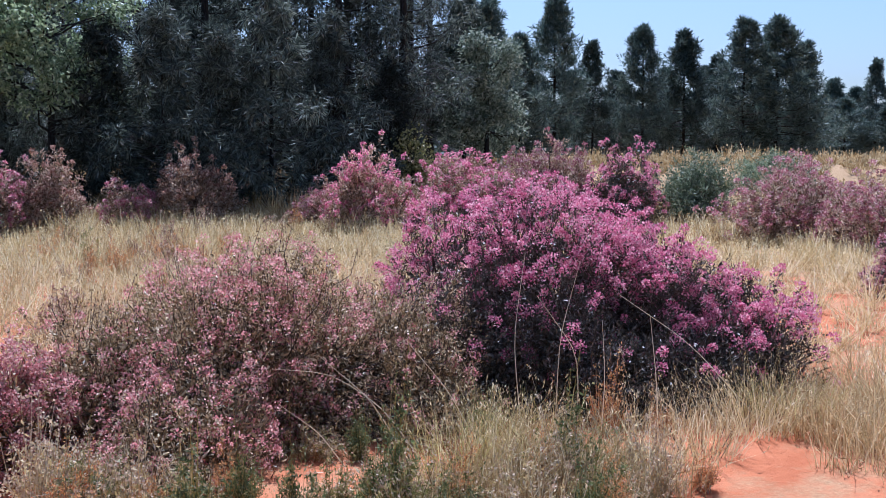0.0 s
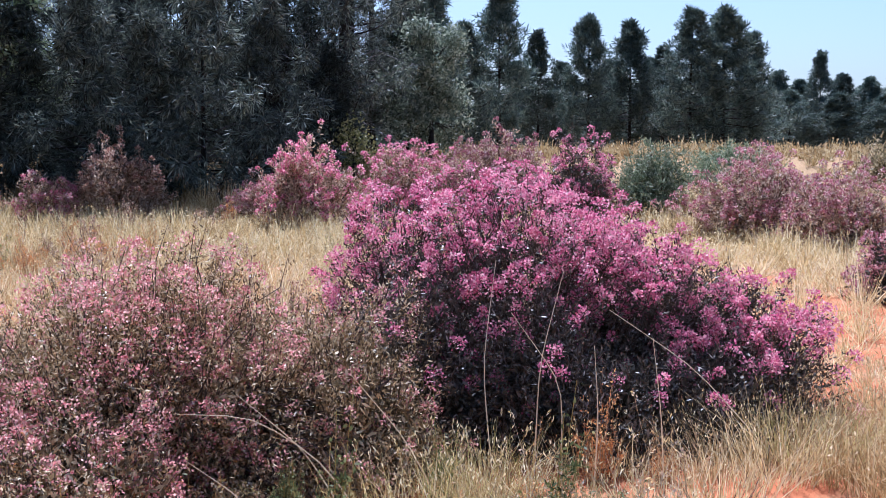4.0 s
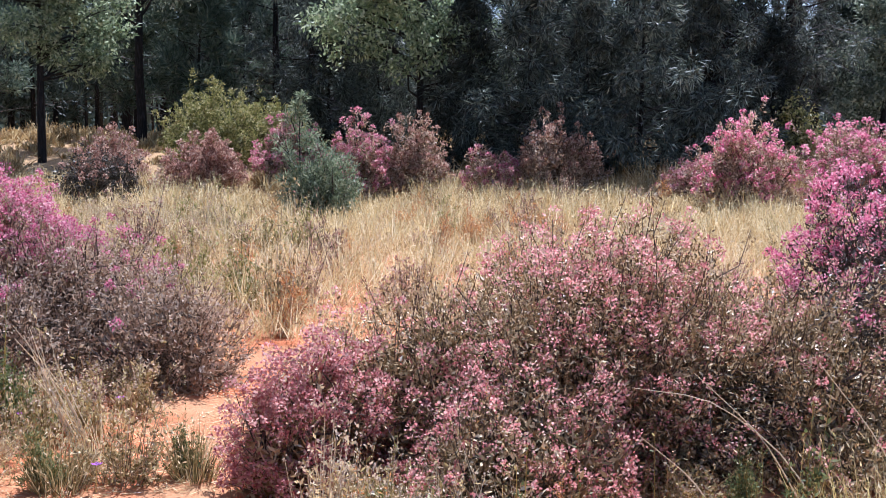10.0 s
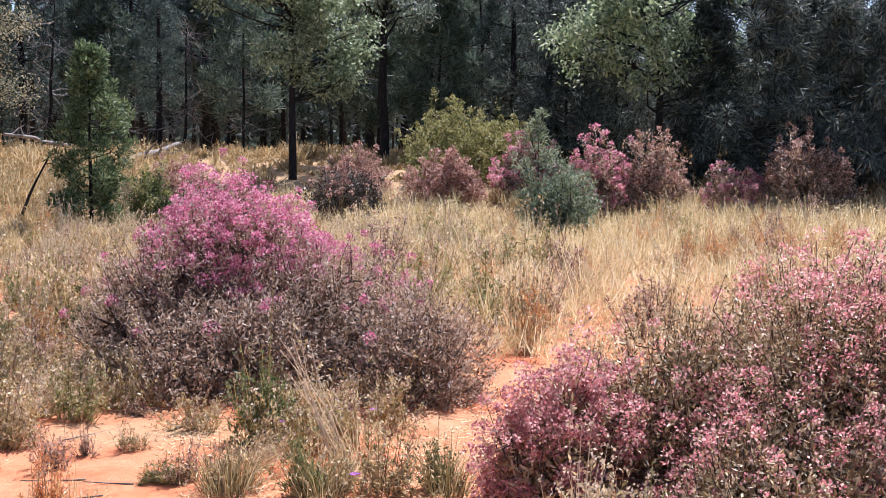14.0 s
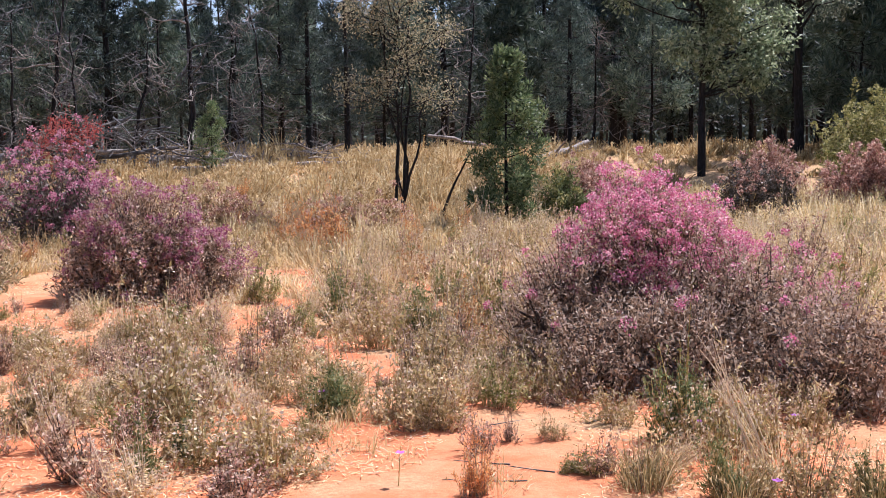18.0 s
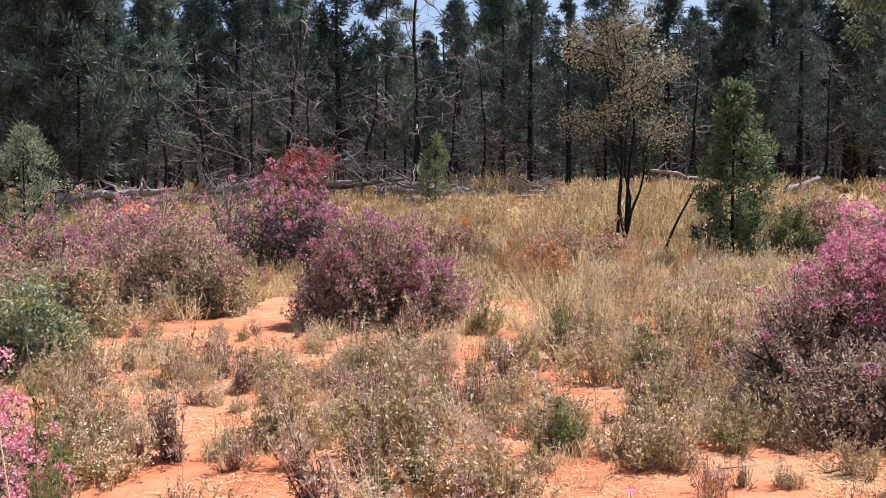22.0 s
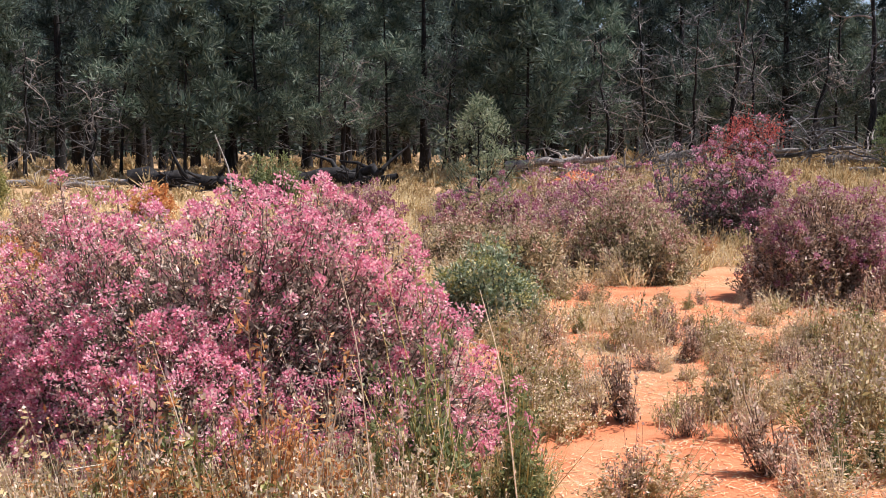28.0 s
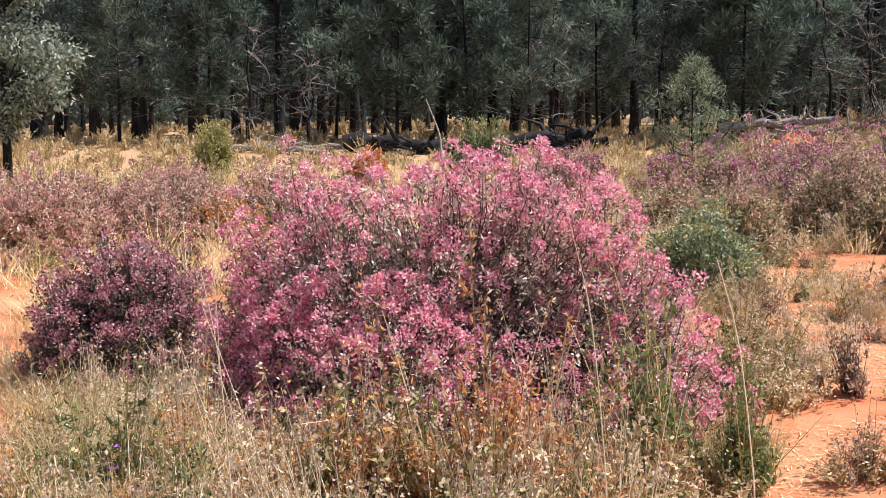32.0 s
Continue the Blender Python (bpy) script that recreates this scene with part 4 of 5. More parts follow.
# half-grown pines before the wood, leafy to the ground
HALF = [pine_parts(65 + i, hh, 0.13 * hh, 0.85 + 0.1 * hh, 36, 0.05, MID_PINE, 54, 0.2, 16, 0.5, 1.0, clump=0.24, slim=0.075) for i, hh in enumerate((4.6, 5.8, 7.0))]
LEAD = {}
for i, (az, d, hh, kind) in enumerate(((26.3, 29, 5.2, 0), (28.2, 31, 6.4, 1), (36.6, 30, 5.6, 2), (39.6, 31, 6.6, 1), (43.2, 29.5, 4.8, 0), (46.2, 32, 6.8, 2), (52.4, 31, 6.0, 1), (56.6, 32, 6.6, 2),
                                       (23.4, 32, 6.0, 1), (16.0, 34, 6.4, 2), (0.6, 34, 6.6, 1), (-6.0, 34, 5.4, 0), (-12.6, 33, 6.6, 2), (-19.2, 33, 6.2, 1), (-22.0, 31, 5.0, 0), (-24.5, 34, 7.0, 2), (33.2, 33, 6.8, 2), (11.6, 35, 7.2, 2), (5.6, 36, 7.4, 1))):
    x, y = arc(az, d)
    k = hh / (4.6, 5.8, 7.0)[kind]
    if kind not in LEAD:
        LEAD[kind] = tree("pine_tree", HALF[kind], x, y, "half-grown grey-green pine at the wood's edge", "tree", "half-grown pines", i * 61 % 360, k)
    else:
        made = copy_thing(LEAD[kind], pose(x, y, rise(x, y), math.sin(i) * 3, math.cos(i * 2) * 3, i * 61 % 360))
        made.scale = (k,) * 3

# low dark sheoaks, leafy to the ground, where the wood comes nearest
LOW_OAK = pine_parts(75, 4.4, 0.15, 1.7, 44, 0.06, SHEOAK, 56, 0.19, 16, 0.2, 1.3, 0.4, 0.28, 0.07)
lead = None
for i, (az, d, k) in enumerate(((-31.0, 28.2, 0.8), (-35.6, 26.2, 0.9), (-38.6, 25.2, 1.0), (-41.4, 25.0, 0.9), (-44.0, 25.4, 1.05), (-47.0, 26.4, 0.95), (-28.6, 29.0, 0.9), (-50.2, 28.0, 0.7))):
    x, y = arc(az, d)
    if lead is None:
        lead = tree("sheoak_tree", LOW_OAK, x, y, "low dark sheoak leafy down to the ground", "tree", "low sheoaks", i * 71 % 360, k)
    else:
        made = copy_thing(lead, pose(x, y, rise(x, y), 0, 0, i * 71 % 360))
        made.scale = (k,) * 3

# single trees at the wood's edge
tree("leafy_tree", leafy_parts(51, 5.2, [(-0.2, 0, 3.4, 1.2), (-1.5, 0.2, 2.8, 0.9), (1.2, 0.3, 3.0, 0.9), (-0.6, -0.4, 2.5, 0.8), (0.2, 0.5, 4.7, 1.1), (-1.2, 0.4, 4.2, 0.9), (1.5, 0.2, 4.3, 0.9), (2.2, 0.4, 2.2, 0.6)], 17000, 0.10, BROAD, 0.11), 14.1, 21.7,
     "broad-leaved tree with glossy green leaves down to the ground", scale=1.07)
tree("leafy_tree", leafy_parts(52, 7.0, [(0.1, -0.2, 2.9, 0.9), (0.6, 0, 3.9, 1.2), (-0.3, 0.3, 5.0, 1.5), (-1.6, 0.2, 5.4, 1.2), (1.0, 0.2, 2.2, 0.8), (1.4, 0, 3.2, 0.8), (-1.2, 0, 4.0, 0.9)], 22000, 0.10, DULL_BROAD, 0.11), 6.8, 25.3,
     "grey-green leafy tree with a dark upright trunk")
tree("leafy_tree", leafy_parts(53, 5.6, [(0, 0, 3.6, 1.3), (0.7, 0.3, 2.6, 1.1), (-0.7, 0, 2.6, 1.1), (0.2, 0, 4.8, 1.3), (1.2, 0, 2.2, 0.9), (0.5, -0.4, 1.6, 0.8), (-0.6, 0, 1.6, 0.8), (1.0, 0, 4.2, 1.0)], 15000, 0.10, GREY_BROAD, 0.11), -21.3, 11.4, "leafy green tree at the wood's edge")
tree("leafy_tree", leafy_parts(54, 4.6, [(0, 0, 3.0, 1.2), (0.9, 0, 2.2, 1.0), (-0.8, 0.2, 2.2, 1.0), (0.2, 0.1, 1.2, 1.0), (1.2, 0.2, 1.0, 0.8), (-1.0, 0, 1.0, 0.8)], 15000, 0.10, GREY_BROAD, 0.12), 27.1, 18.9, "rounded olive-green leafy tree before dark pines")
tree("leafy_tree", leafy_parts(55, 7.0, [(0, 0, 5.0, 1.5), (-1.0, 0, 4.0, 1.1), (1.0, 0.2, 4.2, 1.1)], 13000, 0.14, GREY_BROAD, 0.11), 10.06, 28.3, "leafy tree with a thick dark trunk")
tree("sapling_tree", leafy_parts(56, 5.0, [(0, 0, 4.6, 0.8), (-0.6, 0, 3.8, 0.75), (0.6, 0.1, 3.7, 0.75), (0, 0, 2.9, 0.6), (-0.7, 0, 2.5, 0.5), (0.75, 0, 2.3, 0.45), (0, 0, 5.4, 0.7)], 9500, 0.038, TAN_NEEDLES, 0.055, 5, crook=0.07), 0.07, 21.5,
     "thin multi-stemmed tree with sparse tan-green needles", turn=20)
tree("young_pine", pine_parts(61, 3.1, 0.02, 0.95, 64, 0.04, YOUNG_PINE, 36, 0.10, 0, 0.5, 1.15, clump=0.16, slim=0.13), 1.95, 20.3, "young bright green pine, narrow and conical")
tree("young_pine", pine_parts(62, 2.3, 0.03, 1.15, 40, 0.03, GREY_GREEN, 18, 0.11, 6, 0.8, 1.1, clump=0.15, slim=0.07, taper=0.85), -10.4, 18.9, "thin feathery young pine among shrubs")
tree("young_pine", pine_parts(63, 1.6, 0.06, 0.55, 20, 0.025, YOUNG_PINE, 40, 0.08, 0, 0.9, 1.3, clump=0.12), -4.4, 27.5, "thin young pine at the wood's edge")
tree("leafy_sapling", leafy_parts(57, 1.6, [(0, 0, 1.0, 0.5), (0.1, 0, 0.5, 0.4)], 900, 0.02, YELLOW_GREEN, 0.08), 21.1, 16.9, "small bright green leafy sapling")

tree("young_pine", pine_parts(64, 2.05, 0.3, 0.5, 14, 0.02, GREY_GREEN, 16, 0.11, 3, 1.1, 1.0, clump=0.11, slim=0.09), 9.25, 17.9, "thin grey-green young pine above a feathery shrub")
tree("red_shrub", leafy_parts(58, 1.9, [(-0.42, 0, 1.6, 0.12), (0.02, 0, 1.9, 0.11), (-0.2, 0.1, 1.75, 0.1), (0.42, 0.1, 1.82, 0.1), (0.2, 0, 1.5, 0.1), (-0.1, 0, 1.2, 0.1)], 150, 0.016, RED, 0.045, 3, 3), -5.4, 18.9, "thin shrub with a spreading sparse dark red crown", "shrub")
dead_tree(*arc(16.6, 30.5), 5.2, "crooked bare grey dead tree", 81, 0.08, 0.05)
dead_tree(*arc(10.4, 30.0), 6.0, "tall bare dead tree with twisted limbs", 82, 0.10, 0.04)
dead_tree(*arc(12.8, 31.0), 3.2, "low twisted dead tree among pines", 83, 0.07, 0.2)
dead_tree(*arc(20.0, 31.5), 4.6, "bare grey dead tree before pines", 84, 0.07, -0.05)
dead_tree(*arc(35.5, 30.5), 3.4, "bare grey dead tree before pines", 85, 0.06, 0.1)
dead_tree(*arc(-3.6, 32.0), 4.6, "bare grey dead tree before pines", 86, 0.06, 0.05)
for i, (az, d, h, lean) in enumerate(((8.4, 30.5, 3.8, 0.1), (14.6, 29.5, 3.4, -0.1), (18.4, 29.6, 4.0, 0.05), (22.4, 30.5, 3.6, -0.08), (24.0, 32.0, 5.0, 0.03), (30.6, 31.0, 3.4, 0.12), (6.6, 31.5, 4.4, -0.06), (43.8, 31.0, 3.2, 0.1), (47.6, 30.5, 2.8, -0.1), (-9.6, 32.5, 3.8, 0.08))):
    dead_tree(*arc(az, d), h, "bare twiggy grey dead tree among pines", 180 + i, 0.055, lean)
dead_tree(*arc(50.5, 31.0), 3.6, "bare brown dead tree before pines", 87, 0.06, 0.0)

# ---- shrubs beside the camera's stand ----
bush("pink_hopbush", 6.3, 3.2, 3.0, 1.47, "large magenta-pink flowering hopbush with a dark shaded inside", PURPLE, DARK_SHADE_LEAF, 1, tips=11500, leaves=10, fruit=24, low=0.40, share=0.95, stems=14, size=0.026,
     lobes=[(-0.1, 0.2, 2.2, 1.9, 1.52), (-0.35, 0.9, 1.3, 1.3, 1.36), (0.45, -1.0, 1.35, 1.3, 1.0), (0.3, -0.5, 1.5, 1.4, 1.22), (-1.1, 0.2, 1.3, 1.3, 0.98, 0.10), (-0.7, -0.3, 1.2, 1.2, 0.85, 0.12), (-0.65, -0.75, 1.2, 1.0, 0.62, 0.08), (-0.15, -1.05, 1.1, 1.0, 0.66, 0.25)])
bush("faded_hopbush", 3.88, 4.18, 2.0, 1.22, "broad hopbush with salmon and brown seed capsules", SALMON, TAN_OLIVE, 2, tips=15000, leaves=11, fruit=12, low=0.0, share=0.52, stems=10, size=0.022, loose=0.07,
     lobes=[(0.15, 0.1, 2.0, 1.6, 1.14), (-0.75, 0.25, 1.5, 1.2, 0.9), (0.25, -0.35, 1.4, 1.2, 1.0, 0.6), (-0.3, -0.1, 1.6, 1.3, 1.05), (0.8, -0.62, 1.3, 1.2, 1.0, 0.32), (0.6, -0.95, 1.0, 0.9, 0.72, 0.2), (-0.85, -0.6, 1.15, 0.9, 0.6)])
bush("low_pink_hopbush", 2.5, 4.35, 0.9, 0.68, "low spreading hopbush with coral-pink capsules", SALMON, BROWN_LEAF, 3, tips=1300, leaves=5, fruit=21, low=-0.3, share=1.0, stems=8, size=0.024)
bush("brown_hopbush", 1.95, 7.9, 2.2, 1.5, "brown-leaved hopbush with a magenta crown", PURPLE, UMBER, 4, tips=9000, leaves=12, fruit=17, low=0.42, share=1.0, stems=14, size=0.025,
     lobes=[(-0.12, 0.3, 1.15, 1.2, 1.5), (-0.1, 0.2, 1.75, 1.4, 1.22), (-0.6, 0.0, 1.5, 1.3, 1.0, 0.12), (0.35, -0.4, 1.6, 1.2, 1.0, 0.4), (0.7, -1.3, 1.05, 1.0, 0.82, 0.03), (-0.35, -0.8, 1.6, 1.0, 0.72, 0.03)])
bush("pink_hopbush", -2.6, 12.0, 2.0, 1.22, "rounded pink hopbush beside bare sand", PLUM, UMBER, 5, tips=3800, fruit=13, low=0.25, share=0.55, stems=10, size=0.036,
     lobes=[(-0.05, 0, 1.6, 1.3, 1.22, 0.8), (0.55, 0, 1.2, 1.0, 0.8), (-0.4, -0.2, 1.1, 1.0, 0.85, 0.3)])
bush("pink_hopbush", -4.08, 4.3, 2.75, 1.38, "large rounded hopbush covered in pink capsules", PINK, DUSK_LEAF, 6, tips=9600, leaves=10, fruit=21, low=-0.05, share=0.8, stems=14, size=0.026,
     lobes=[(0, 0.1, 2.2, 1.9, 1.47), (0.42, 0.38, 1.5, 1.4, 1.32), (-0.42, -0.28, 1.5, 1.3, 1.3), (0.85, 0.35, 1.35, 1.3, 0.88), (-0.6, -0.2, 1.3, 1.2, 1.1), (0.1, -0.5, 1.6, 1.1, 0.85)])
bush("maroon_hopbush", -6.1, 3.75, 1.35, 0.9, "small dark maroon hopbush beside dry grass", MAROON, DARK_SHADE_LEAF, 7, tips=2400, fruit=16, low=0.1, stems=8, size=0.027)
bush("green_shrub", -4.75, 8.6, 1.3, 0.86, "small sprawling grey-green shrub beside red sand", YELLOW_GREEN, GREY_GREEN, 8, loose=0.1, tips=1200, fruit=7, low=-0.2, share=0.6, leaves=12)

# shrubs in the middle ground
MID = (
    ("pink_hopbush", -5.2, 17.4, 2.3, 1.6, "plum-pink hopbush with dark bare branches inside", PLUM, DARK_SHADE_LEAF, 0.15),
    ("grey_shrub", -5.2, 13.2, 1.5, 1.15, "greyish pink shrub beside sand", ROSE_BROWN, OLIVE, 0.3),
    ("purple_hopbush", -6.4, 15.3, 1.9, 1.3, "purple-pink hopbush in dry grass", PLUM, UMBER, 0.05),
    ("purple_hopbush", -7.7, 16.6, 1.6, 1.15, "purple-pink hopbush in dry grass", PLUM, UMBER, 0.1),
    ("grey_shrub", -5.7, 10.9, 1.3, 0.88, "grey-brown leafy shrub beside red sand", ROSE_BROWN, OLIVE, 0.7),
    ("grey_shrub", -4.8, 12.6, 0.95, 0.68, "low grey-brown shrub beside red sand", ROSE_BROWN, OLIVE, 0.7),
    ("purple_hopbush", -11.2, 16.2, 1.6, 0.88, "low purple hopbush in dry grass", PLUM, UMBER, 0.3),
    ("faded_hopbush", -11.4, 6.4, 1.6, 1.08, "faded rose-brown hopbush in dry grass", FADED, UMBER, 0.1),
    ("faded_hopbush", -11.5, 8.1, 1.5, 0.95, "faded rose-brown hopbush in dry grass", FADED, UMBER, 0.1),
    ("rust_shrub", -12.4, 8.5, 0.8, 0.55, "low orange-leaved shrub in grass", RUST, UMBER, 0.0),
    ("faded_hopbush", -13.6, 9.6, 1.9, 0.9, "faded rose-brown hopbush in dry grass", FADED, UMBER, 0.1),
    ("faded_hopbush", -12.6, 7.4, 1.7, 0.95, "faded rose-brown hopbush in dry grass", ROSE_BROWN, ROSE_BROWN, 0.1),
    ("faded_hopbush", -12.4, 10.2, 1.6, 0.9, "faded rose-brown hopbush in dry grass", FADED, UMBER, 0.1),
    ("faded_hopbush", -10.6, 9.4, 1.3, 0.7, "faded rose-brown hopbush in dry grass", ROSE_BROWN, OLIVE, 0.1),
    ("rust_shrub", -11.0, 8.6, 0.9, 0.6, "low orange-leaved shrub in grass", RUST, UMBER, 0.0),
    ("purple_hopbush", -8.6, 15.6, 1.5, 0.95, "purple-pink hopbush in dry grass", PLUM, OLIVE, 0.3),
    ("grey_shrub", -7.0, 12.4, 1.2, 0.75, "grey-brown leafy shrub in dry grass", ROSE_BROWN, OLIVE, 0.7),
    ("purple_hopbush", -0.6, 19.0, 1.6, 0.8, "dull rose low shrub in dry grass", ROSE_BROWN, BROWN_LEAF, 0.1),
    ("faded_hopbush", -3.2, 19.8, 1.4, 0.8, "dull rose shrub in dry grass", ROSE_BROWN, BROWN_LEAF, 0.1),
    ("rust_shrub", -15.2, 15.2, 0.7, 0.75, "orange-leaved shrub behind pink hopbush", RUST, RUST, 0.0),
    ("green_shrub", -15.4, 19.0, 1.3, 1.1, "upright green shrub before burnt logs", GREEN, GREEN, 2.0),
    ("pale_shrub", -18.4, 14.2, 0.7, 1.2, "upright yellow-green shrub in dry grass", YELLOW_GREEN, YELLOW_GREEN, 0.3),
    ("yellow_shrub", 10.75, 24.2, 3.0, 1.65, "large yellow-green shrub before the dark wood", YELLOW_GREEN, YELLOW_GREEN, 0.1),
    ("faded_hopbush", 8.6, 21.0, 1.45, 1.2, "brownish pink hopbush in dry grass", ROSE_BROWN, ROSE_BROWN, 0.1),
    ("pink_hopbush", 10.8, 21.6, 1.4, 1.25, "pink hopbush behind a grey-green shrub", PINK, UMBER, 0.1),
    ("pink_hopbush", 11.3, 19.3, 1.35, 1.45, "pink hopbush behind a grey-green shrub", PINK, UMBER, 0.1),
    ("grey_green_shrub", 9.46, 17.48, 1.4, 1.35, "feathery grey-green shrub in dry grass", GREY_GREEN, GREY_GREEN, 2.0),
    ("dark_shrub", 6.6, 21.0, 1.5, 0.95, "dark green shrub with a pink side", ROSE_BROWN, DARK_SHADE_LEAF, 0.6),
    ("faded_hopbush", 7.4, 22.4, 1.2, 1.0, "pale pink hopbush before the wood", ROSE_BROWN, ROSE_BROWN, 0.1),
    ("brown_shrub", 12.4, 19.2, 1.3, 1.45, "brown half-dry shrub before dark trees", ROSE_BROWN, UMBER, 0.25),
    ("pink_hopbush", 13.7, 18.4, 1.1, 0.95, "small pink hopbush before dark trees", PINK, UMBER, 0.1),
    ("brown_shrub", 14.96, 17.92, 1.8, 1.35, "brown half-dry shrub before dark trees", ROSE_BROWN, UMBER, 0.25),
    ("maroon_hopbush", 16.84, 15.57, 1.6, 0.7, "low dull maroon shrub before dark trees", MAROON, UMBER, 0.1),
    ("pink_hopbush", 16.9, 14.5, 1.85, 1.6, "pink hopbush behind the large magenta one", PURPLE, UMBER, 0.1),
    ("pink_hopbush", 18.7, 13.6, 2.3, 1.45, "pink hopbush behind the large magenta one", PURPLE, UMBER, 0.1),
    ("faded_hopbush", 20.2, 12.4, 2.4, 1.5, "rose-brown hopbush before far pines", MAROON, UMBER, 0.1),
    ("purple_hopbush", 20.0, 10.3, 1.8, 1.6, "deep purple-pink hopbush in dry grass", PURPLE, DARK_SHADE_LEAF, 0.2),
    ("faded_hopbush", 20.4, 7.0, 2.7, 1.5, "pink-brown hopbush in dry grass", MAROON, UMBER, 0.1),
    ("faded_hopbush", 19.7, 5.2, 2.3, 1.35, "pink-brown hopbush in dry grass", MAROON, UMBER, 0.1),
    ("grey_green_shrub", 21.6, 9.4, 1.9, 1.35, "grey-green shrub between pink hopbushes", GREY_GREEN, GREY_GREEN, 2.0),
    ("maroon_hopbush", 13.2, 2.7, 1.2, 0.85, "dark maroon hopbush in dry grass", MAROON, DARK_SHADE_LEAF, 0.1),
    ("green_shrub", 3.05, 20.9, 1.0, 1.0, "grey-green low shrub beside a young pine", YELLOW_GREEN, GREEN, 0.6),
    ("faded_hopbush", 3.6, 21.6, 1.2, 1.0, "faded pink shrub beside a young pine", ROSE_BROWN, ROSE_BROWN, 0.2),
    ("green_shrub", 24.5, 9.0, 2.2, 0.9, "grey-green shrubs towards far trees", GREY_GREEN, GREY_GREEN, 2.0),
    ("green_shrub", 25.6, 5.5, 2.4, 0.9, "grey-green shrub towards far trees", GREY_GREEN, OLIVE, 2.0),
)
for i, (word, x, y, w, h, label, tip_m, leaf_m, low) in enumerate(MID):
    d = math.hypot(x, y)
    bush(word, x, y, 1.25 * w, 1.06 * h, label, tip_m, leaf_m, 70 + i, tips=int(420 + 420 * w * h * (1.3 if d < 16 else 1.0)), leaves=9, fruit=0 if low > 1.5 else 12, low=low,
         size=0.034 + 0.0019 * max(0, d - 8), stems=5, loose=0.11)

# ---- dead wood ----
log("fallen_log", (3.3, 27.6), (4.9, 29.2), 0.11, "pale grey fallen log leaning in grass", DEADWOOD, 1, 3, 0.35)
log("fallen_log", (-5.6, 27.6), (0.2, 28.6), 0.07, "long thin grey fallen trunk", DEADWOOD, 2, 5, 0.05)
log("fallen_log", (-3.0, 29.6), (-1.7, 30.1), 0.14, "dark broken trunk leaning against a pine", CHARRED, 3, 3, -0.1, 0.1)
log("fallen_log", (-3.6, 30.6), (-2.2, 29.6), 0.11, "broken trunk fallen aslant between pines", DEADWOOD, 4, 3, -0.9)
log("fallen_log", (-13.1, 25.3), (-10.6, 26.3), 0.12, "grey fallen trunk lying on broken branches", DEADWOOD, 5, 8, 0.1, 0.05, 0.32)
log("fallen_log", (-12.8, 25.9), (-9.9, 26.2), 0.08, "thin grey fallen trunk with broken limbs", DEADWOOD, 6, 7, 0.25)
log("fallen_log", (-9.8, 27.2), (-6.6, 28.0), 0.10, "grey fallen trunk with bare limbs", DEADWOOD, 7, 8, 0.1, 0.15, 0.25)
log("fallen_log", (-5.9, 28.0), (-3.7, 28.5), 0.10, "pale split log on a heap of branches", DEADWOOD, 13, 4, 0.0, 0.0, 0.15)
log("fallen_log", (-8.4, 28.6), (-5.2, 27.6), 0.08, "dark fallen trunk with bare limbs", DEAD_LIMB, 14, 7, 0.5)
log("fallen_log", (-23.0, 17.6), (-19.8, 18.6), 0.10, "pale log lying at the wood's edge", DEADWOOD, 8, 3)
log("fallen_log", (-22.4, 18.8), (-18.4, 20.0), 0.09, "pale log lying at the wood's edge", DEADWOOD, 9, 3)
log("burnt_log", (-16.9, 21.8), (-14.7, 22.8), 0.22, "thick charred log heap", CHARRED, 10, 5, 0.1, 0.1)
log("burnt_log", (-16.4, 22.6), (-14.9, 22.4), 0.17, "charred log across another", CHARRED, 15, 4, 0.25, 0.0, 0.1)
log("burnt_log", (-20.0, 19.4), (-17.2, 20.6), 0.24, "thick charred log in shade", CHARRED, 11, 5)
log("fallen_log", (3.4, 31.0), (0.8, 29.2), 0.07, "thin grey fallen branch", DEADWOOD, 12, 4, 0.6)
brush("brush_pile", -6.8, 28.1, 3.8, 1.5, 80, "tangle of bare grey dead branches", DEAD_LIMB, 21)
brush("brush_pile", -4.7, 28.4, 3.2, 1.0, 56, "tangle of pale dead branches", DEADWOOD, 22)
brush("brush_pile", -2.4, 29.4, 3.0, 0.8, 30, "low heap of grey dead branches", DEADWOOD, 23)
brush("brush_pile", -11.7, 25.9, 3.0, 0.8, 50, "low heap of grey dead branches", DEADWOOD, 24)
brush("brush_pile", -9.0, 27.0, 2.6, 0.9, 34, "low heap of grey dead branches", DEAD_LIMB, 28)
brush("brush_pile", -15.8, 22.3, 2.6, 0.5, 40, "charred and grey branch heap", CHARRED, 25)
brush("brush_pile", -18.4, 20.2, 2.6, 0.5, 30, "charred branch heap in shade", CHARRED, 29)
dead_shrub(-7.0, 19.8, 1.3, 1.9, 170, "shaggy dead grey shrub beside a red-leaved one", 31)
earth_mound(-10.9, 24.8, 1.7, 0.38, "heap of bare orange-red earth", 3)
earth_mound(-17.2, 23.4, 2.2, 0.3, "low bank of bare orange earth behind burnt logs", 4)
brush("brush_pile", -21.0, 18.5, 3.0, 0.4, 16, "low heap of pale dead branches", DEADWOOD, 26)
brush("brush_pile", 22.6, 11.8, 1.4, 1.0, 16, "grey dead branches above pink hopbush", DEADWOOD, 27)
stalk("dead_stick", [(-16.3, 18.7, 0), (-16.5, 18.9, 0.7), (-17.0, 19.0, 1.5)], 0.035, "bare white dead stick", DEADWOOD)
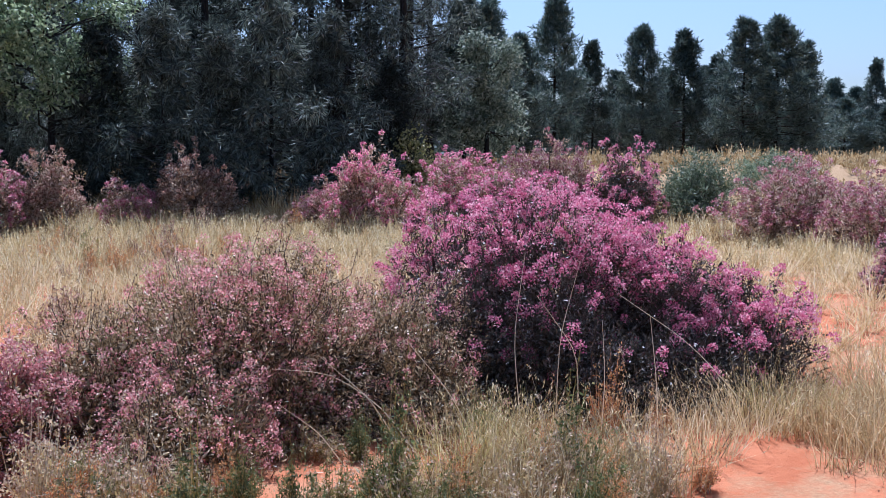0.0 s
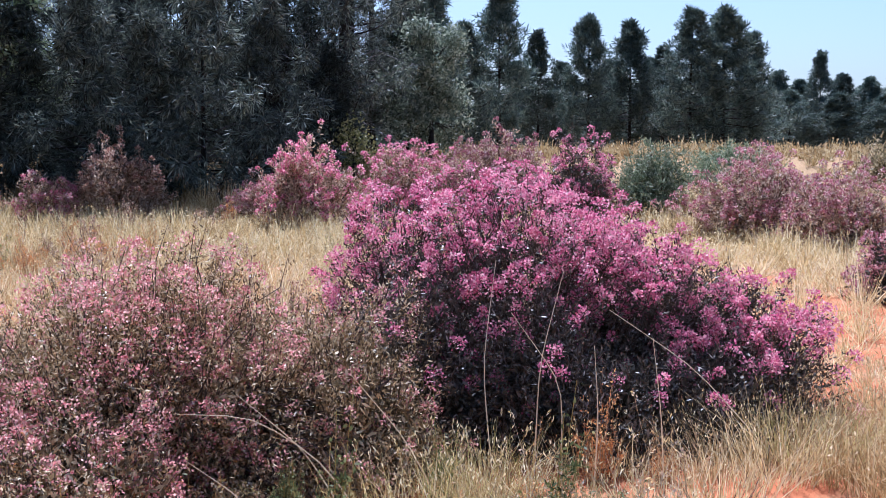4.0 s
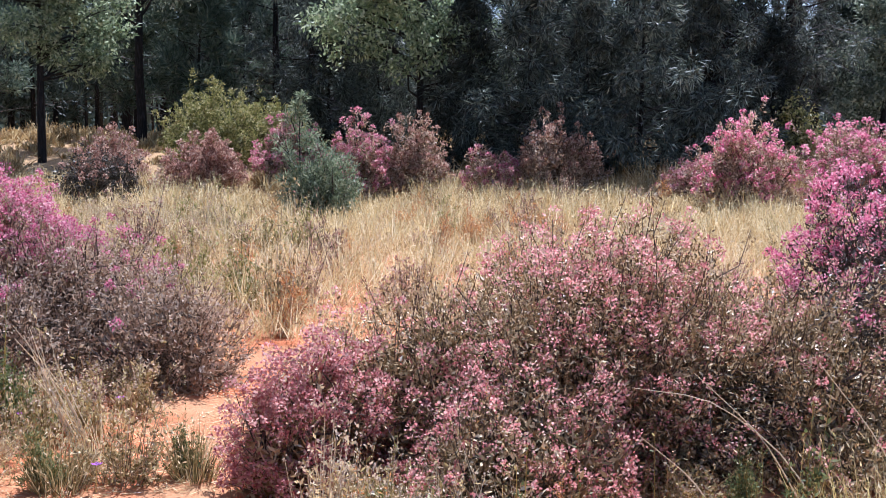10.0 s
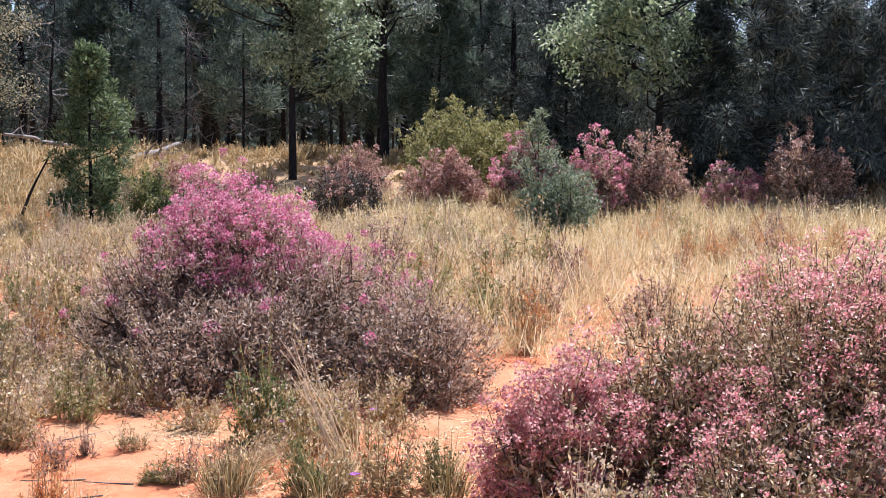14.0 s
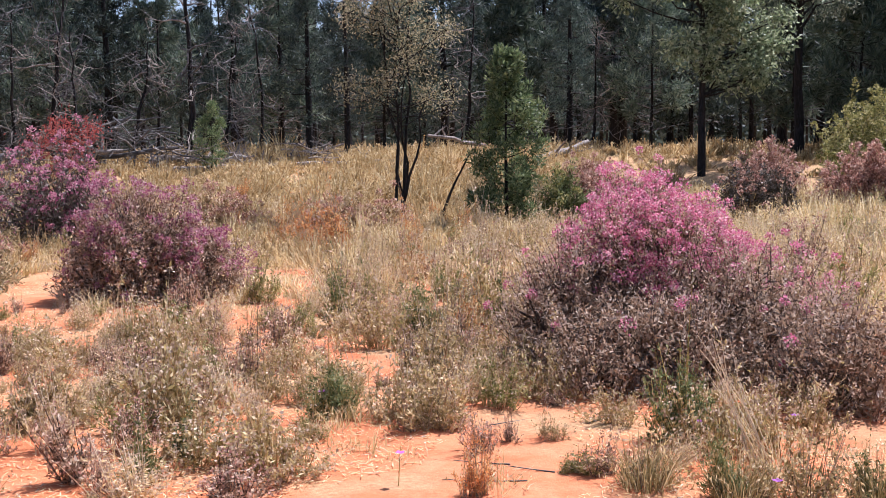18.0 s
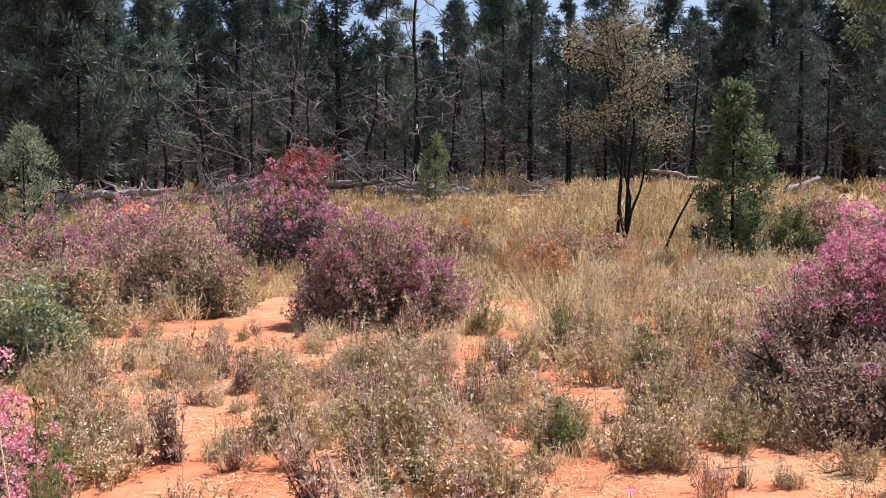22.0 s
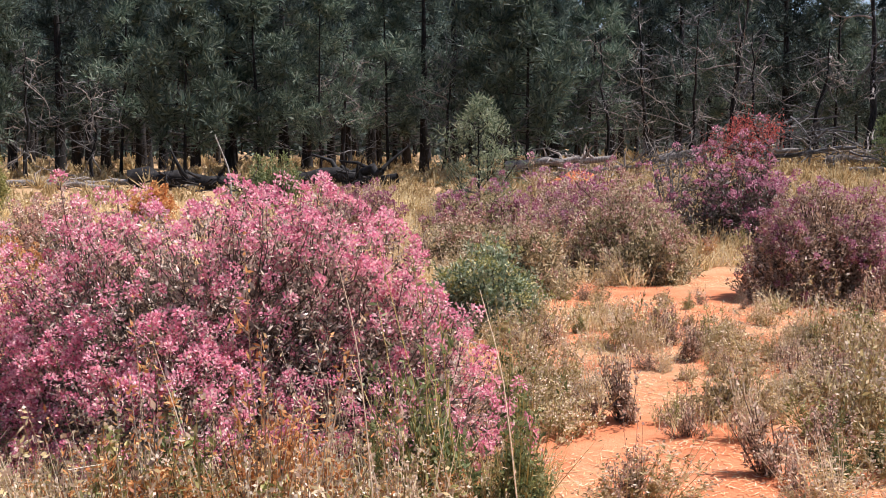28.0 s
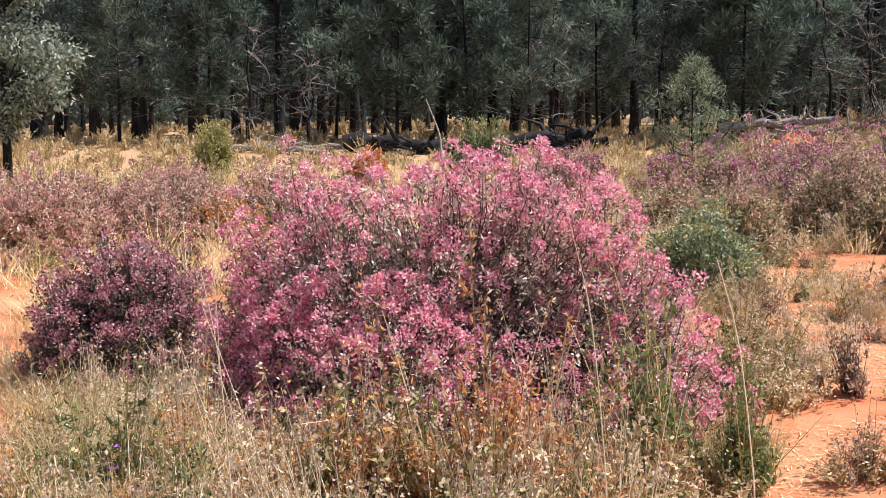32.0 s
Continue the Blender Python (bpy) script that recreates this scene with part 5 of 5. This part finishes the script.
stalk("dead_stick", [(0.8, 21.2, 0.0), (1.02, 21.2, 0.6), (1.36, 21.22, 1.25)], 0.035, "dark dead stick leaning beside a young pine", CHARRED)
stalk("dead_stick", [(-16.2, 18.7, 0), (-15.9, 18.8, 0.4), (-15.7, 18.9, 0.85)], 0.03, "bare white dead stick", DEADWOOD)
for i, (x, y, ln, a) in enumerate(((0.5, 6.3, 0.9, 0.15), (1.05, 6.25, 0.5, 0.4), (0.55, 5.5, 0.3, 2.8), (0.75, 5.35, 0.25, 2.6), (0.6, 5.2, 0.4, 3.0), (-1.9, 8.0, 0.2, -0.4), (-2.6, 9.0, 0.25, 2.9), (-1.0, 6.4, 0.4, 0.3))):
    stalk("fallen_twig", [(x, y, 0.012), (x + 0.5 * ln * math.cos(a + 0.25), y + 0.5 * ln * math.sin(a + 0.25), 0.02), (x + ln * math.cos(a), y + ln * math.sin(a), 0.012)], 0.0045, "dry twig lying on red sand", DEAD_LIMB, "fallen twigs")

# ---- herbs and tufts ----
HERBS = {
    "dry_herb": ((91, 0.62, 0.32, 72, 6, 5, 0.028), (DULL_STRAW, SAGE, PAPER), "dry straw and olive herb on red sand"),
    "grey_herb": ((92, 0.56, 0.30, 70, 7, 3, 0.027), (GREY_TWIG, OLIVE_BLADE, DULL_STRAW), "greyish olive herb on red sand"),
    "straw_herb": ((96, 0.50, 0.42, 66, 4, 6, 0.026), (BLEACHED, STRAW, PAPER), "tall wispy bleached herb on red sand"),
    "brown_herb": ((97, 0.50, 0.30, 62, 7, 4, 0.026), (STEM, UMBER, ROSE_BROWN), "brown-leaved low herb on red sand"),
    "olive_herb": ((98, 0.50, 0.34, 70, 9, 3, 0.027), (OLIVE_BLADE, YELLOW_GREEN, PAPER), "olive and straw herb on red sand"),
    "rust_herb": ((93, 0.34, 0.50, 60, 20, 3, 0.02), (GREY_TWIG, RUST, RUST), "upright rust-red herb on sand"),
    "dark_herb": ((94, 0.20, 0.28, 46, 12, 2, 0.024), (STEM, UMBER, ROSE_BROWN), "small dark brown herb stump"),
    "green_herb": ((95, 0.36, 0.42, 100, 11, 1, 0.026), (GREEN_STRAW, GREEN, YELLOW_GREEN), "small bushy green herb with yellow tips"),
}
PLACED = {}


def sow(kind, x, y, s=1.0, turn=0.0):
    """One herb of a kind; each kind grows in three shapes."""
    grown, mats, label = HERBS[kind]
    shape = int(abs(7919 * x + 6101 * y)) % 3
    if (kind, shape) not in PLACED:
        PLACED[kind, shape] = herb(kind, x, y, herb_geo(grown[0] + 20 * shape, *grown[1:]), mats, label, kind.replace("_", " ") + "s on the sand", 1.0, turn)
        PLACED[kind, shape].scale = (s,) * 3
    else:
        made = copy_thing(PLACED[kind, shape], pose(x, y, rise(x, y), 0, 0, turn))
        odd = math.sin(12.9 * x + 78.2 * y)
        made.scale = (s * (1 + 0.3 * odd), s * (1 - 0.2 * odd), s * (1 + 0.25 * math.sin(5.1 * x - 33 * y)))


SEEN_HERBS = (
    ("dry_herb", -1.85, 8.9, 1.1), ("dry_herb", -2.8, 10.1, 0.6), ("dry_herb", -1.0, 5.6, 1.0), ("dry_herb", -0.65, 5.5, 0.95), ("grey_herb", -2.1, 6.4, 0.85), ("grey_herb", -1.98, 8.7, 0.7),
    ("dry_herb", -0.16, 8.85, 1.1), ("grey_herb", 0.17, 6.3, 0.95), ("dry_herb", -0.6, 11.8, 1.1), ("grey_herb", 0.4, 8.8, 1.3), ("dry_herb", 0.85, 10.2, 1.5), ("dry_herb", 0.75, 7.0, 0.6),
    ("dark_herb", -3.4, 9.0, 0.9), ("dark_herb", -1.0, 9.4, 0.8), ("dark_herb", -2.8, 8.1, 0.7), ("dark_herb", -1.53, 5.4, 0.95), ("green_herb", -0.3, 6.6, 0.4), ("green_herb", 1.48, 5.85, 0.95),
    ("grey_herb", 1.12, 5.1, 0.5), ("green_herb", 1.44, 4.9, 0.5), ("green_herb", 2.04, 4.8, 0.45), ("grey_herb", 1.78, 4.85, 0.85), ("rust_herb", -1.7, 16.8, 1.3), ("rust_herb", -0.8, 15.9, 1.6),
    ("rust_herb", 0.2, 13.4, 1.2), ("rust_herb", -1.2, 16.2, 1.4), ("dry_herb", -3.4, 8.35, 0.95), ("grey_herb", -3.65, 7.0, 0.7), ("grey_herb", -2.06, 6.5, 0.9), ("dark_herb", -2.54, 6.05, 1.0),
    ("dry_herb", -1.3, 6.45, 1.3), ("dry_herb", -2.8, 5.7, 1.0), ("green_herb", -2.9, 5.4, 0.9), ("rust_herb", -3.14, 2.85, 1.1), ("rust_herb", -2.95, 3.05, 1.1), ("rust_herb", -2.82, 3.16, 1.2), ("rust_herb", -2.70, 3.22, 1.15), ("rust_herb", -2.9, 3.18, 1.05), ("rust_herb", -3.4, 2.6, 0.8), ("olive_herb", -3.3, 2.75, 1.3), ("olive_herb", -3.05, 2.98, 1.1), ("dark_herb", -3.2, 2.95, 1.6),
    ("rust_herb", -3.75, 2.7, 0.75), ("rust_herb", -2.45, 3.5, 0.8), ("green_herb", -2.62, 4.1, 1.1), ("green_herb", -2.3, 4.2, 0.9), ("dark_herb", -2.8, 8.05, 0.8), ("dark_herb", -0.9, 8.6, 0.9), ("green_herb", -1.2, 5.3, 0.5), ("dark_herb", 0.1, 7.6, 0.8), ("grey_herb", -0.4, 7.4, 1.0),
    ("dry_herb", 2.2, 6.0, 0.6), ("dry_herb", 0.9, 6.9, 0.9), ("grey_herb", 0.2, 7.4, 1.0), ("rust_herb", -1.85, 8.95, 0.5), ("rust_herb", 0.45, 8.6, 0.7), ("rust_herb", 0.35, 5.0, 0.5),
    ("rust_herb", 5.1, 2.25, 0.6), ("rust_herb", 5.3, 2.0, 0.5), ("dry_herb", 4.2, 3.0, 0.7), ("dry_herb", 3.6, 3.3, 0.7), ("dry_herb", 3.0, 3.5, 0.6), ("green_herb", 4.4, 2.7, 0.5), ("green_herb", 3.75, 3.05, 0.5),
    ("rust_herb", 2.95, 3.65, 0.5), ("green_herb", -2.4, 4.4, 0.7), ("dry_herb", -2.4, 4.1, 0.7), ("dry_herb", -2.9, 3.7, 0.6),
)
for i, (kind, x, y, s) in enumerate(SEEN_HERBS):
    sow(kind, x, y, s, i * 73 % 360)
# bare sand stays bare: (x, y, radius)
SAND = ((0.8, 5.7, 0.75), (-3.7, 10.8, 0.9), (0.64, 5.9, 0.5), (-4.0, 10.9, 0.8), (-1.97, 5.4, 0.5), (-0.1, 8.4, 0.25), (0.5, 6.0, 0.4), (-4.3, 11.2, 0.9), (-2.1, 5.3, 0.55),
        (2.03, 4.75, 0.35), (3.1, 6.6, 0.4), (5.3, 1.4, 0.4), (-3.0, 10.0, 0.6), (2.4, 5.3, 0.5),
        (-4.1, 10.5, 0.83), (-2.7, 9.8, 0.78), (-1.8, 13.4, 0.93), (-4.2, 13.0, 0.93), (-0.6, 8.9, 0.72), (-4.3, 10.6, 0.84), (-2.7, 7.3, 0.67), (-2.4, 5.2, 0.58), (-0.3, 7.5, 0.66), (-2.5, 6.9, 0.65), (-3.7, 12.0, 0.89))
FULL = ((6.3, 3.2, 1.5), (4.05, 4.0, 1.2), (1.95, 7.6, 1.1), (-2.4, 12, 1.0), (-4.08, 4.3, 1.4), (-6.1, 3.75, 0.6))


def free(x, y):
    return all((x - a) ** 2 + (y - b) ** 2 > r * r for a, b, r in SAND + FULL)


rs = np.random.default_rng(17)
for i in range(760):
    az, d = rs.uniform(-24, 36), math.sqrt(rs.uniform(5.6 ** 2, 20 ** 2))
    x, y = arc(az, d)
    if free(x, y) and noise.noise(Vector((x * 0.5, y * 0.5, 2.0))) > -0.12:
        sow(("dry_herb", "grey_herb", "straw_herb", "brown_herb", "olive_herb", "dry_herb", "straw_herb", "brown_herb" if d > 10 else "straw_herb")[int(rs.integers(0, 8))], x, y, rs.uniform(0.35, 1.05), rs.uniform(0, 360))

TUFTS = (
    (4.55, 2.55, 0.42, 260, GREEN_STRAW, 0.26), (5.35, 2.3, 0.34, 240, DULL_STRAW, 0.28), (6.0, 1.5, 0.45, 260, GREEN_STRAW, 0.28), (4.6, 2.45, 0.36, 180, DULL_STRAW, 0.22), (5.9, 1.9, 0.4, 200, DULL_STRAW, 0.22),
    (1.78, 5.2, 0.3, 90, STRAW, 0.08), (-3.04, 30.6, 1.0, 120, STRAW, 0.15), (22.7, 8.0, 0.9, 240, STRAW, 0.4), (-19.6, 15.0, 0.9, 160, GREEN_STRAW, 0.3),
    (6.6, 1.0, 0.5, 300, DULL_STRAW, 0.3), (7.2, 1.4, 0.5, 300, DULL_STRAW, 0.3), (-4.4, 2.45, 0.3, 400, GREEN_STRAW, 0.25), (-4.9, 2.8, 0.3, 400, STRAW, 0.25), (-3.9, 2.65, 0.28, 360, GREEN_STRAW, 0.2),
    (-5.3, 2.9, 0.32, 360, GREEN_STRAW, 0.22), (1.12, 5.05, 0.30, 260, OLIVE_BLADE, 0.11), (2.05, 4.7, 0.30, 240, OLIVE_BLADE, 0.09), (1.5, 4.85, 0.28, 260, OLIVE_BLADE, 0.11), (-2.5, 4.5, 0.36, 380, GREEN_STRAW, 0.2),
    (0.0, 15.8, 0.6, 160, STRAW, 0.12), (2.5, 3.75, 0.26, 260, STRAW, 0.15),
)
for i, (x, y, h, n, mat, sp) in enumerate(TUFTS):
    tuft("grass_tuft", x, y, h, n, mat, "tuft of dry straw-coloured grass" if mat is not GREEN_STRAW else "tuft of half-green grass", 400 + i, sp, 0.5, 0.0019 if math.hypot(x, y) < 10 else 0.008, "grass tufts")
for i, pts in enumerate(([(3.95, 2.75, 0), (3.85, 2.95, 0.3), (3.65, 3.15, 0.5), (3.35, 3.3, 0.55)], [(3.9, 2.8, 0), (3.8, 3.0, 0.35), (3.6, 3.2, 0.6)], [(3.6, 3.0, 0.0), (3.5, 3.1, 0.2), (3.35, 3.25, 0.36)],
                         [(4.3, 2.6, 0), (4.2, 2.75, 0.35), (4.0, 2.9, 0.66)], [(4.7, 2.6, 0), (4.75, 2.7, 0.6), (4.95, 2.75, 1.1)], [(4.9, 2.5, 0), (4.95, 2.5, 0.6), (5.1, 2.45, 1.05)],
                         [(5.0, 2.4, 0), (5.0, 2.4, 0.5), (4.85, 2.6, 0.85)], [(4.98, 1.85, 0), (5.0, 1.88, 0.4), (5.05, 1.95, 0.75)], [(5.9, 1.6, 0), (5.7, 2.0, 0.5), (5.5, 2.4, 0.8)],
                         [(-4.6, 3.3, 0), (-4.66, 3.35, 0.5), (-4.75, 3.4, 0.95)], [(4.75, 2.1, 0), (4.8, 2.1, 0.4), (4.85, 2.15, 0.72)])):
    stalk("dry_stalk", pts, 0.004, "thin bleached dry grass stalk", BLEACHED, "dry stalks")

# lone tall stalks close to the camera's stand
for i, (x, y, h) in enumerate(((-2.2, 1.43, 1.26), (-1.58, 1.99, 1.38), (-1.34, 2.24, 1.28))):
    stalk("dry_stalk", [(x, y, 0), (x + 0.02, y, 0.5 * h), (x - 0.05, y + 0.03, 0.85 * h), (x - 0.12, y + 0.04, h)], 0.0024, "tall bleached grass stalk on bare sand", BLEACHED, "dry stalks")

for i in range(16):
    a, b = rs.uniform(-0.06, 0.06), rs.uniform(0.35, 0.72)
    stalk("dry_stalk", [(1.76 + a, 5.3, 0), (1.70 + a - 0.08 * b, 5.33, 0.5 * b), (1.62 + a - 0.35 * b * rs.random(), 5.38 + 0.2 * a, b)], 0.0035, "thin bleached dry grass stalk", BLEACHED, "dry stalks")
for i, (x, y, hh) in enumerate(((-4.1, 2.35, 0.2), (-3.85, 2.3, 0.18), (-4.3, 2.5, 0.22), (1.55, 5.75, 0.12), (2.1, 5.9, 0.1), (1.62, 4.75, 0.12), (-0.45, 6.6, 0.15), (0.0, 5.2, 0.15))):
    wildflower(x, y, hh, i)

for i, (az, d, h, mat, n) in enumerate(((-57.2, 4.35, 0.52, GREEN_STRAW, 250), (-59.2, 4.5, 0.5, DULL_STRAW, 250), (-61.2, 4.3, 0.42, DULL_STRAW, 210), (-63.4, 4.5, 0.46, GREEN_STRAW, 210),
                                       (-65.6, 4.4, 0.44, DULL_STRAW, 210), (-67.8, 4.5, 0.5, DULL_STRAW, 210), (-70.4, 4.6, 0.5, STRAW, 210), (-60.2, 4.8, 0.42, GREEN_STRAW, 190), (-72.5, 5.2, 0.5, STRAW, 210), (-74.5, 5.8, 0.55, STRAW, 210))):
    tuft("grass_tuft", *arc(az, d), h, n, mat, "tall tuft of dry golden grass before a hopbush", 460 + i, 0.2, 0.5, 0.0018, "grass tufts")

# small herbs in the grass before the bushes
for i in range(150):
    az, d = (rs.uniform(-74, -30), rs.uniform(3.6, 4.6)) if i % 2 else (rs.uniform(30, 68), rs.uniform(3.5, 5.2))
    x, y = arc(az, d)
    if all((x - a) ** 2 + (y - b) ** 2 > r * r for a, b, r in ((5.3, 1.4, 0.4), (2.03, 4.75, 0.5), (-2.1, 5.3, 0.6), (3.3, 3.0, 0.5), (3.75, 2.55, 0.45))):
        sow(("dry_herb", "straw_herb", "green_herb", "olive_herb", "rust_herb", "straw_herb")[int(rs.integers(0, 6))], x, y, rs.uniform(0.4, 0.8), rs.uniform(0, 360))

for i in range(210):
    az, d = rs.uniform(-14, 34), rs.uniform(11, 25)
    x, y = arc(az, d)
    if free(x, y):
        sow(("brown_herb", "rust_herb" if d > 14.5 else "brown_herb", "olive_herb", "straw_herb", "grey_herb", "dry_herb")[int(rs.integers(0, 6))], x, y, rs.uniform(0.5, 1.1), rs.uniform(0, 360))
for i in range(190):
    az, d = rs.uniform(-20, 33), math.sqrt(rs.uniform(4.9 ** 2, 10.5 ** 2))
    x, y = arc(az, d)
    if free(x, y):
        sow(("dry_herb", "straw_herb", "olive_herb", "grey_herb", "brown_herb", "green_herb")[int(rs.integers(0, 6)) if i % 3 else 0], x, y, rs.uniform(0.35, 0.95), rs.uniform(0, 360))
for i in range(150):
    x, y = arc(rs.uniform(33, 66), rs.uniform(3.3, 4.6)) if i % 5 < 3 else arc(rs.uniform(46, 64), rs.uniform(4.6, 7.6))
    if (x + 4.08) ** 2 + (y - 4.3) ** 2 > 1.3 and (x + 6.1) ** 2 + (y - 3.75) ** 2 > 0.4:
        sow(("dry_herb", "straw_herb", "olive_herb")[i % 3], x, y, rs.uniform(0.5, 0.9), rs.uniform(0, 360))

for i in range(190):
    x, y = arc(rs.uniform(-18, 33), math.sqrt(rs.uniform(5.2 ** 2, 12 ** 2)))
    if all((x - a) ** 2 + (y - b) ** 2 > r * r for a, b, r in FULL):
        sow(("dry_herb", "grey_herb", "olive_herb", "brown_herb", "straw_herb")[i % 5], x, y, rs.uniform(0.22, 0.5), rs.uniform(0, 360))

# weeds through the tall grass
for i in range(170):
    az, d = (rs.uniform(-60, -13), rs.uniform(8.5, 22)) if i % 3 else (rs.uniform(34, 64), rs.uniform(8.5, 22))
    kind = ("brown_herb", "rust_herb", "olive_herb", "brown_herb", "grey_herb")[int(rs.integers(0, 5))]
    sow(kind, *arc(az, d), rs.uniform(0.45, 0.8) if kind == "rust_herb" else rs.uniform(0.7, 1.4), rs.uniform(0, 360))

for i in range(30):
    sow("rust_herb", *arc(rs.uniform(-42, -31), rs.uniform(13.5, 19)), rs.uniform(0.45, 0.95), rs.uniform(0, 360))

# ---- grass past counting ----
meadow("dry_grass", "tall straw-coloured dry grass", STRAW, 100000, (-62, -12), (7.7, 24), 0.44, 1, 0.0029)
meadow("dry_grass", "straw-coloured grass at the wood's edge", DULL_STRAW, 100000, (-84, 68), (20, 34), 0.36, 2, 0.0060)
meadow("dry_grass", "straw-coloured grass under the trees", DULL_STRAW, 46000, (-84, 68), (31, 56), 0.42, 9, 0.006)
meadow("dry_grass", "straw-coloured dry grass beside hopbushes", STRAW, 30000, (-84, -60), (6.6, 24), 0.45, 3, 0.003)
meadow("dry_grass", "short dull straw-coloured grass", DULL_STRAW, 9000, (-84, -60), (4.4, 7.0), 0.3, 10, 0.0024, gap=0.8)
meadow("dry_grass", "thin straw and olive grass", STRAW, 44000, (-14, 32), (11.5, 25), 0.34, 4, 0.0038, gap=0.66)
meadow("dry_grass", "dull straw and rusty dry grass", DULL_STRAW, 34000, (-14, 30), (13.5, 26), 0.44, 12, 0.0044, gap=0.6)
meadow("dry_grass", "rusty straw-coloured grass up to the trunks", DULL_STRAW, 26000, (-10, 9), (23.5, 32.5), 0.42, 13, 0.0055)
meadow("dry_grass", "short straw-coloured grass round fallen branches", DULL_STRAW, 32000, (9, 40), (23, 32.5), 0.25, 14, 0.006)
meadow("dry_grass", "straw-coloured dry grass", STRAW, 42000, (32, 68), (8.5, 24), 0.42, 5, 0.003)
meadow("dry_grass", "half-green grass before the hopbushes", DULL_STRAW, 3600, (-72, -55), (3.3, 4.6), 0.26, 6, 0.0022, gap=0.88)
meadow("dry_grass", "half-green grass before the hopbush", STRAW, 12000, (34, 68), (3.2, 5.2), 0.26, 7, 0.0024)
meadow("dry_grass", "straw-coloured grass between hopbushes", STRAW, 14000, (44, 68), (4.8, 8.6), 0.32, 11, 0.0018)
meadow("dry_grass", "thin dry grass on the sand", STRAW, 14000, (-22, 34), (5.0, 12), 0.22, 8, 0.0024, gap=0.95)
litter("straw_litter", "broken straw and twigs lying on red sand", STRAW, 90000, (-26, 36), (4.6, 14), 31, 0.06, 0.0018)
litter("twig_litter", "small dark twigs and leaves on red sand", GREY_TWIG, 20000, (-74, 68), (3.4, 14), 32, 0.045, 0.003)
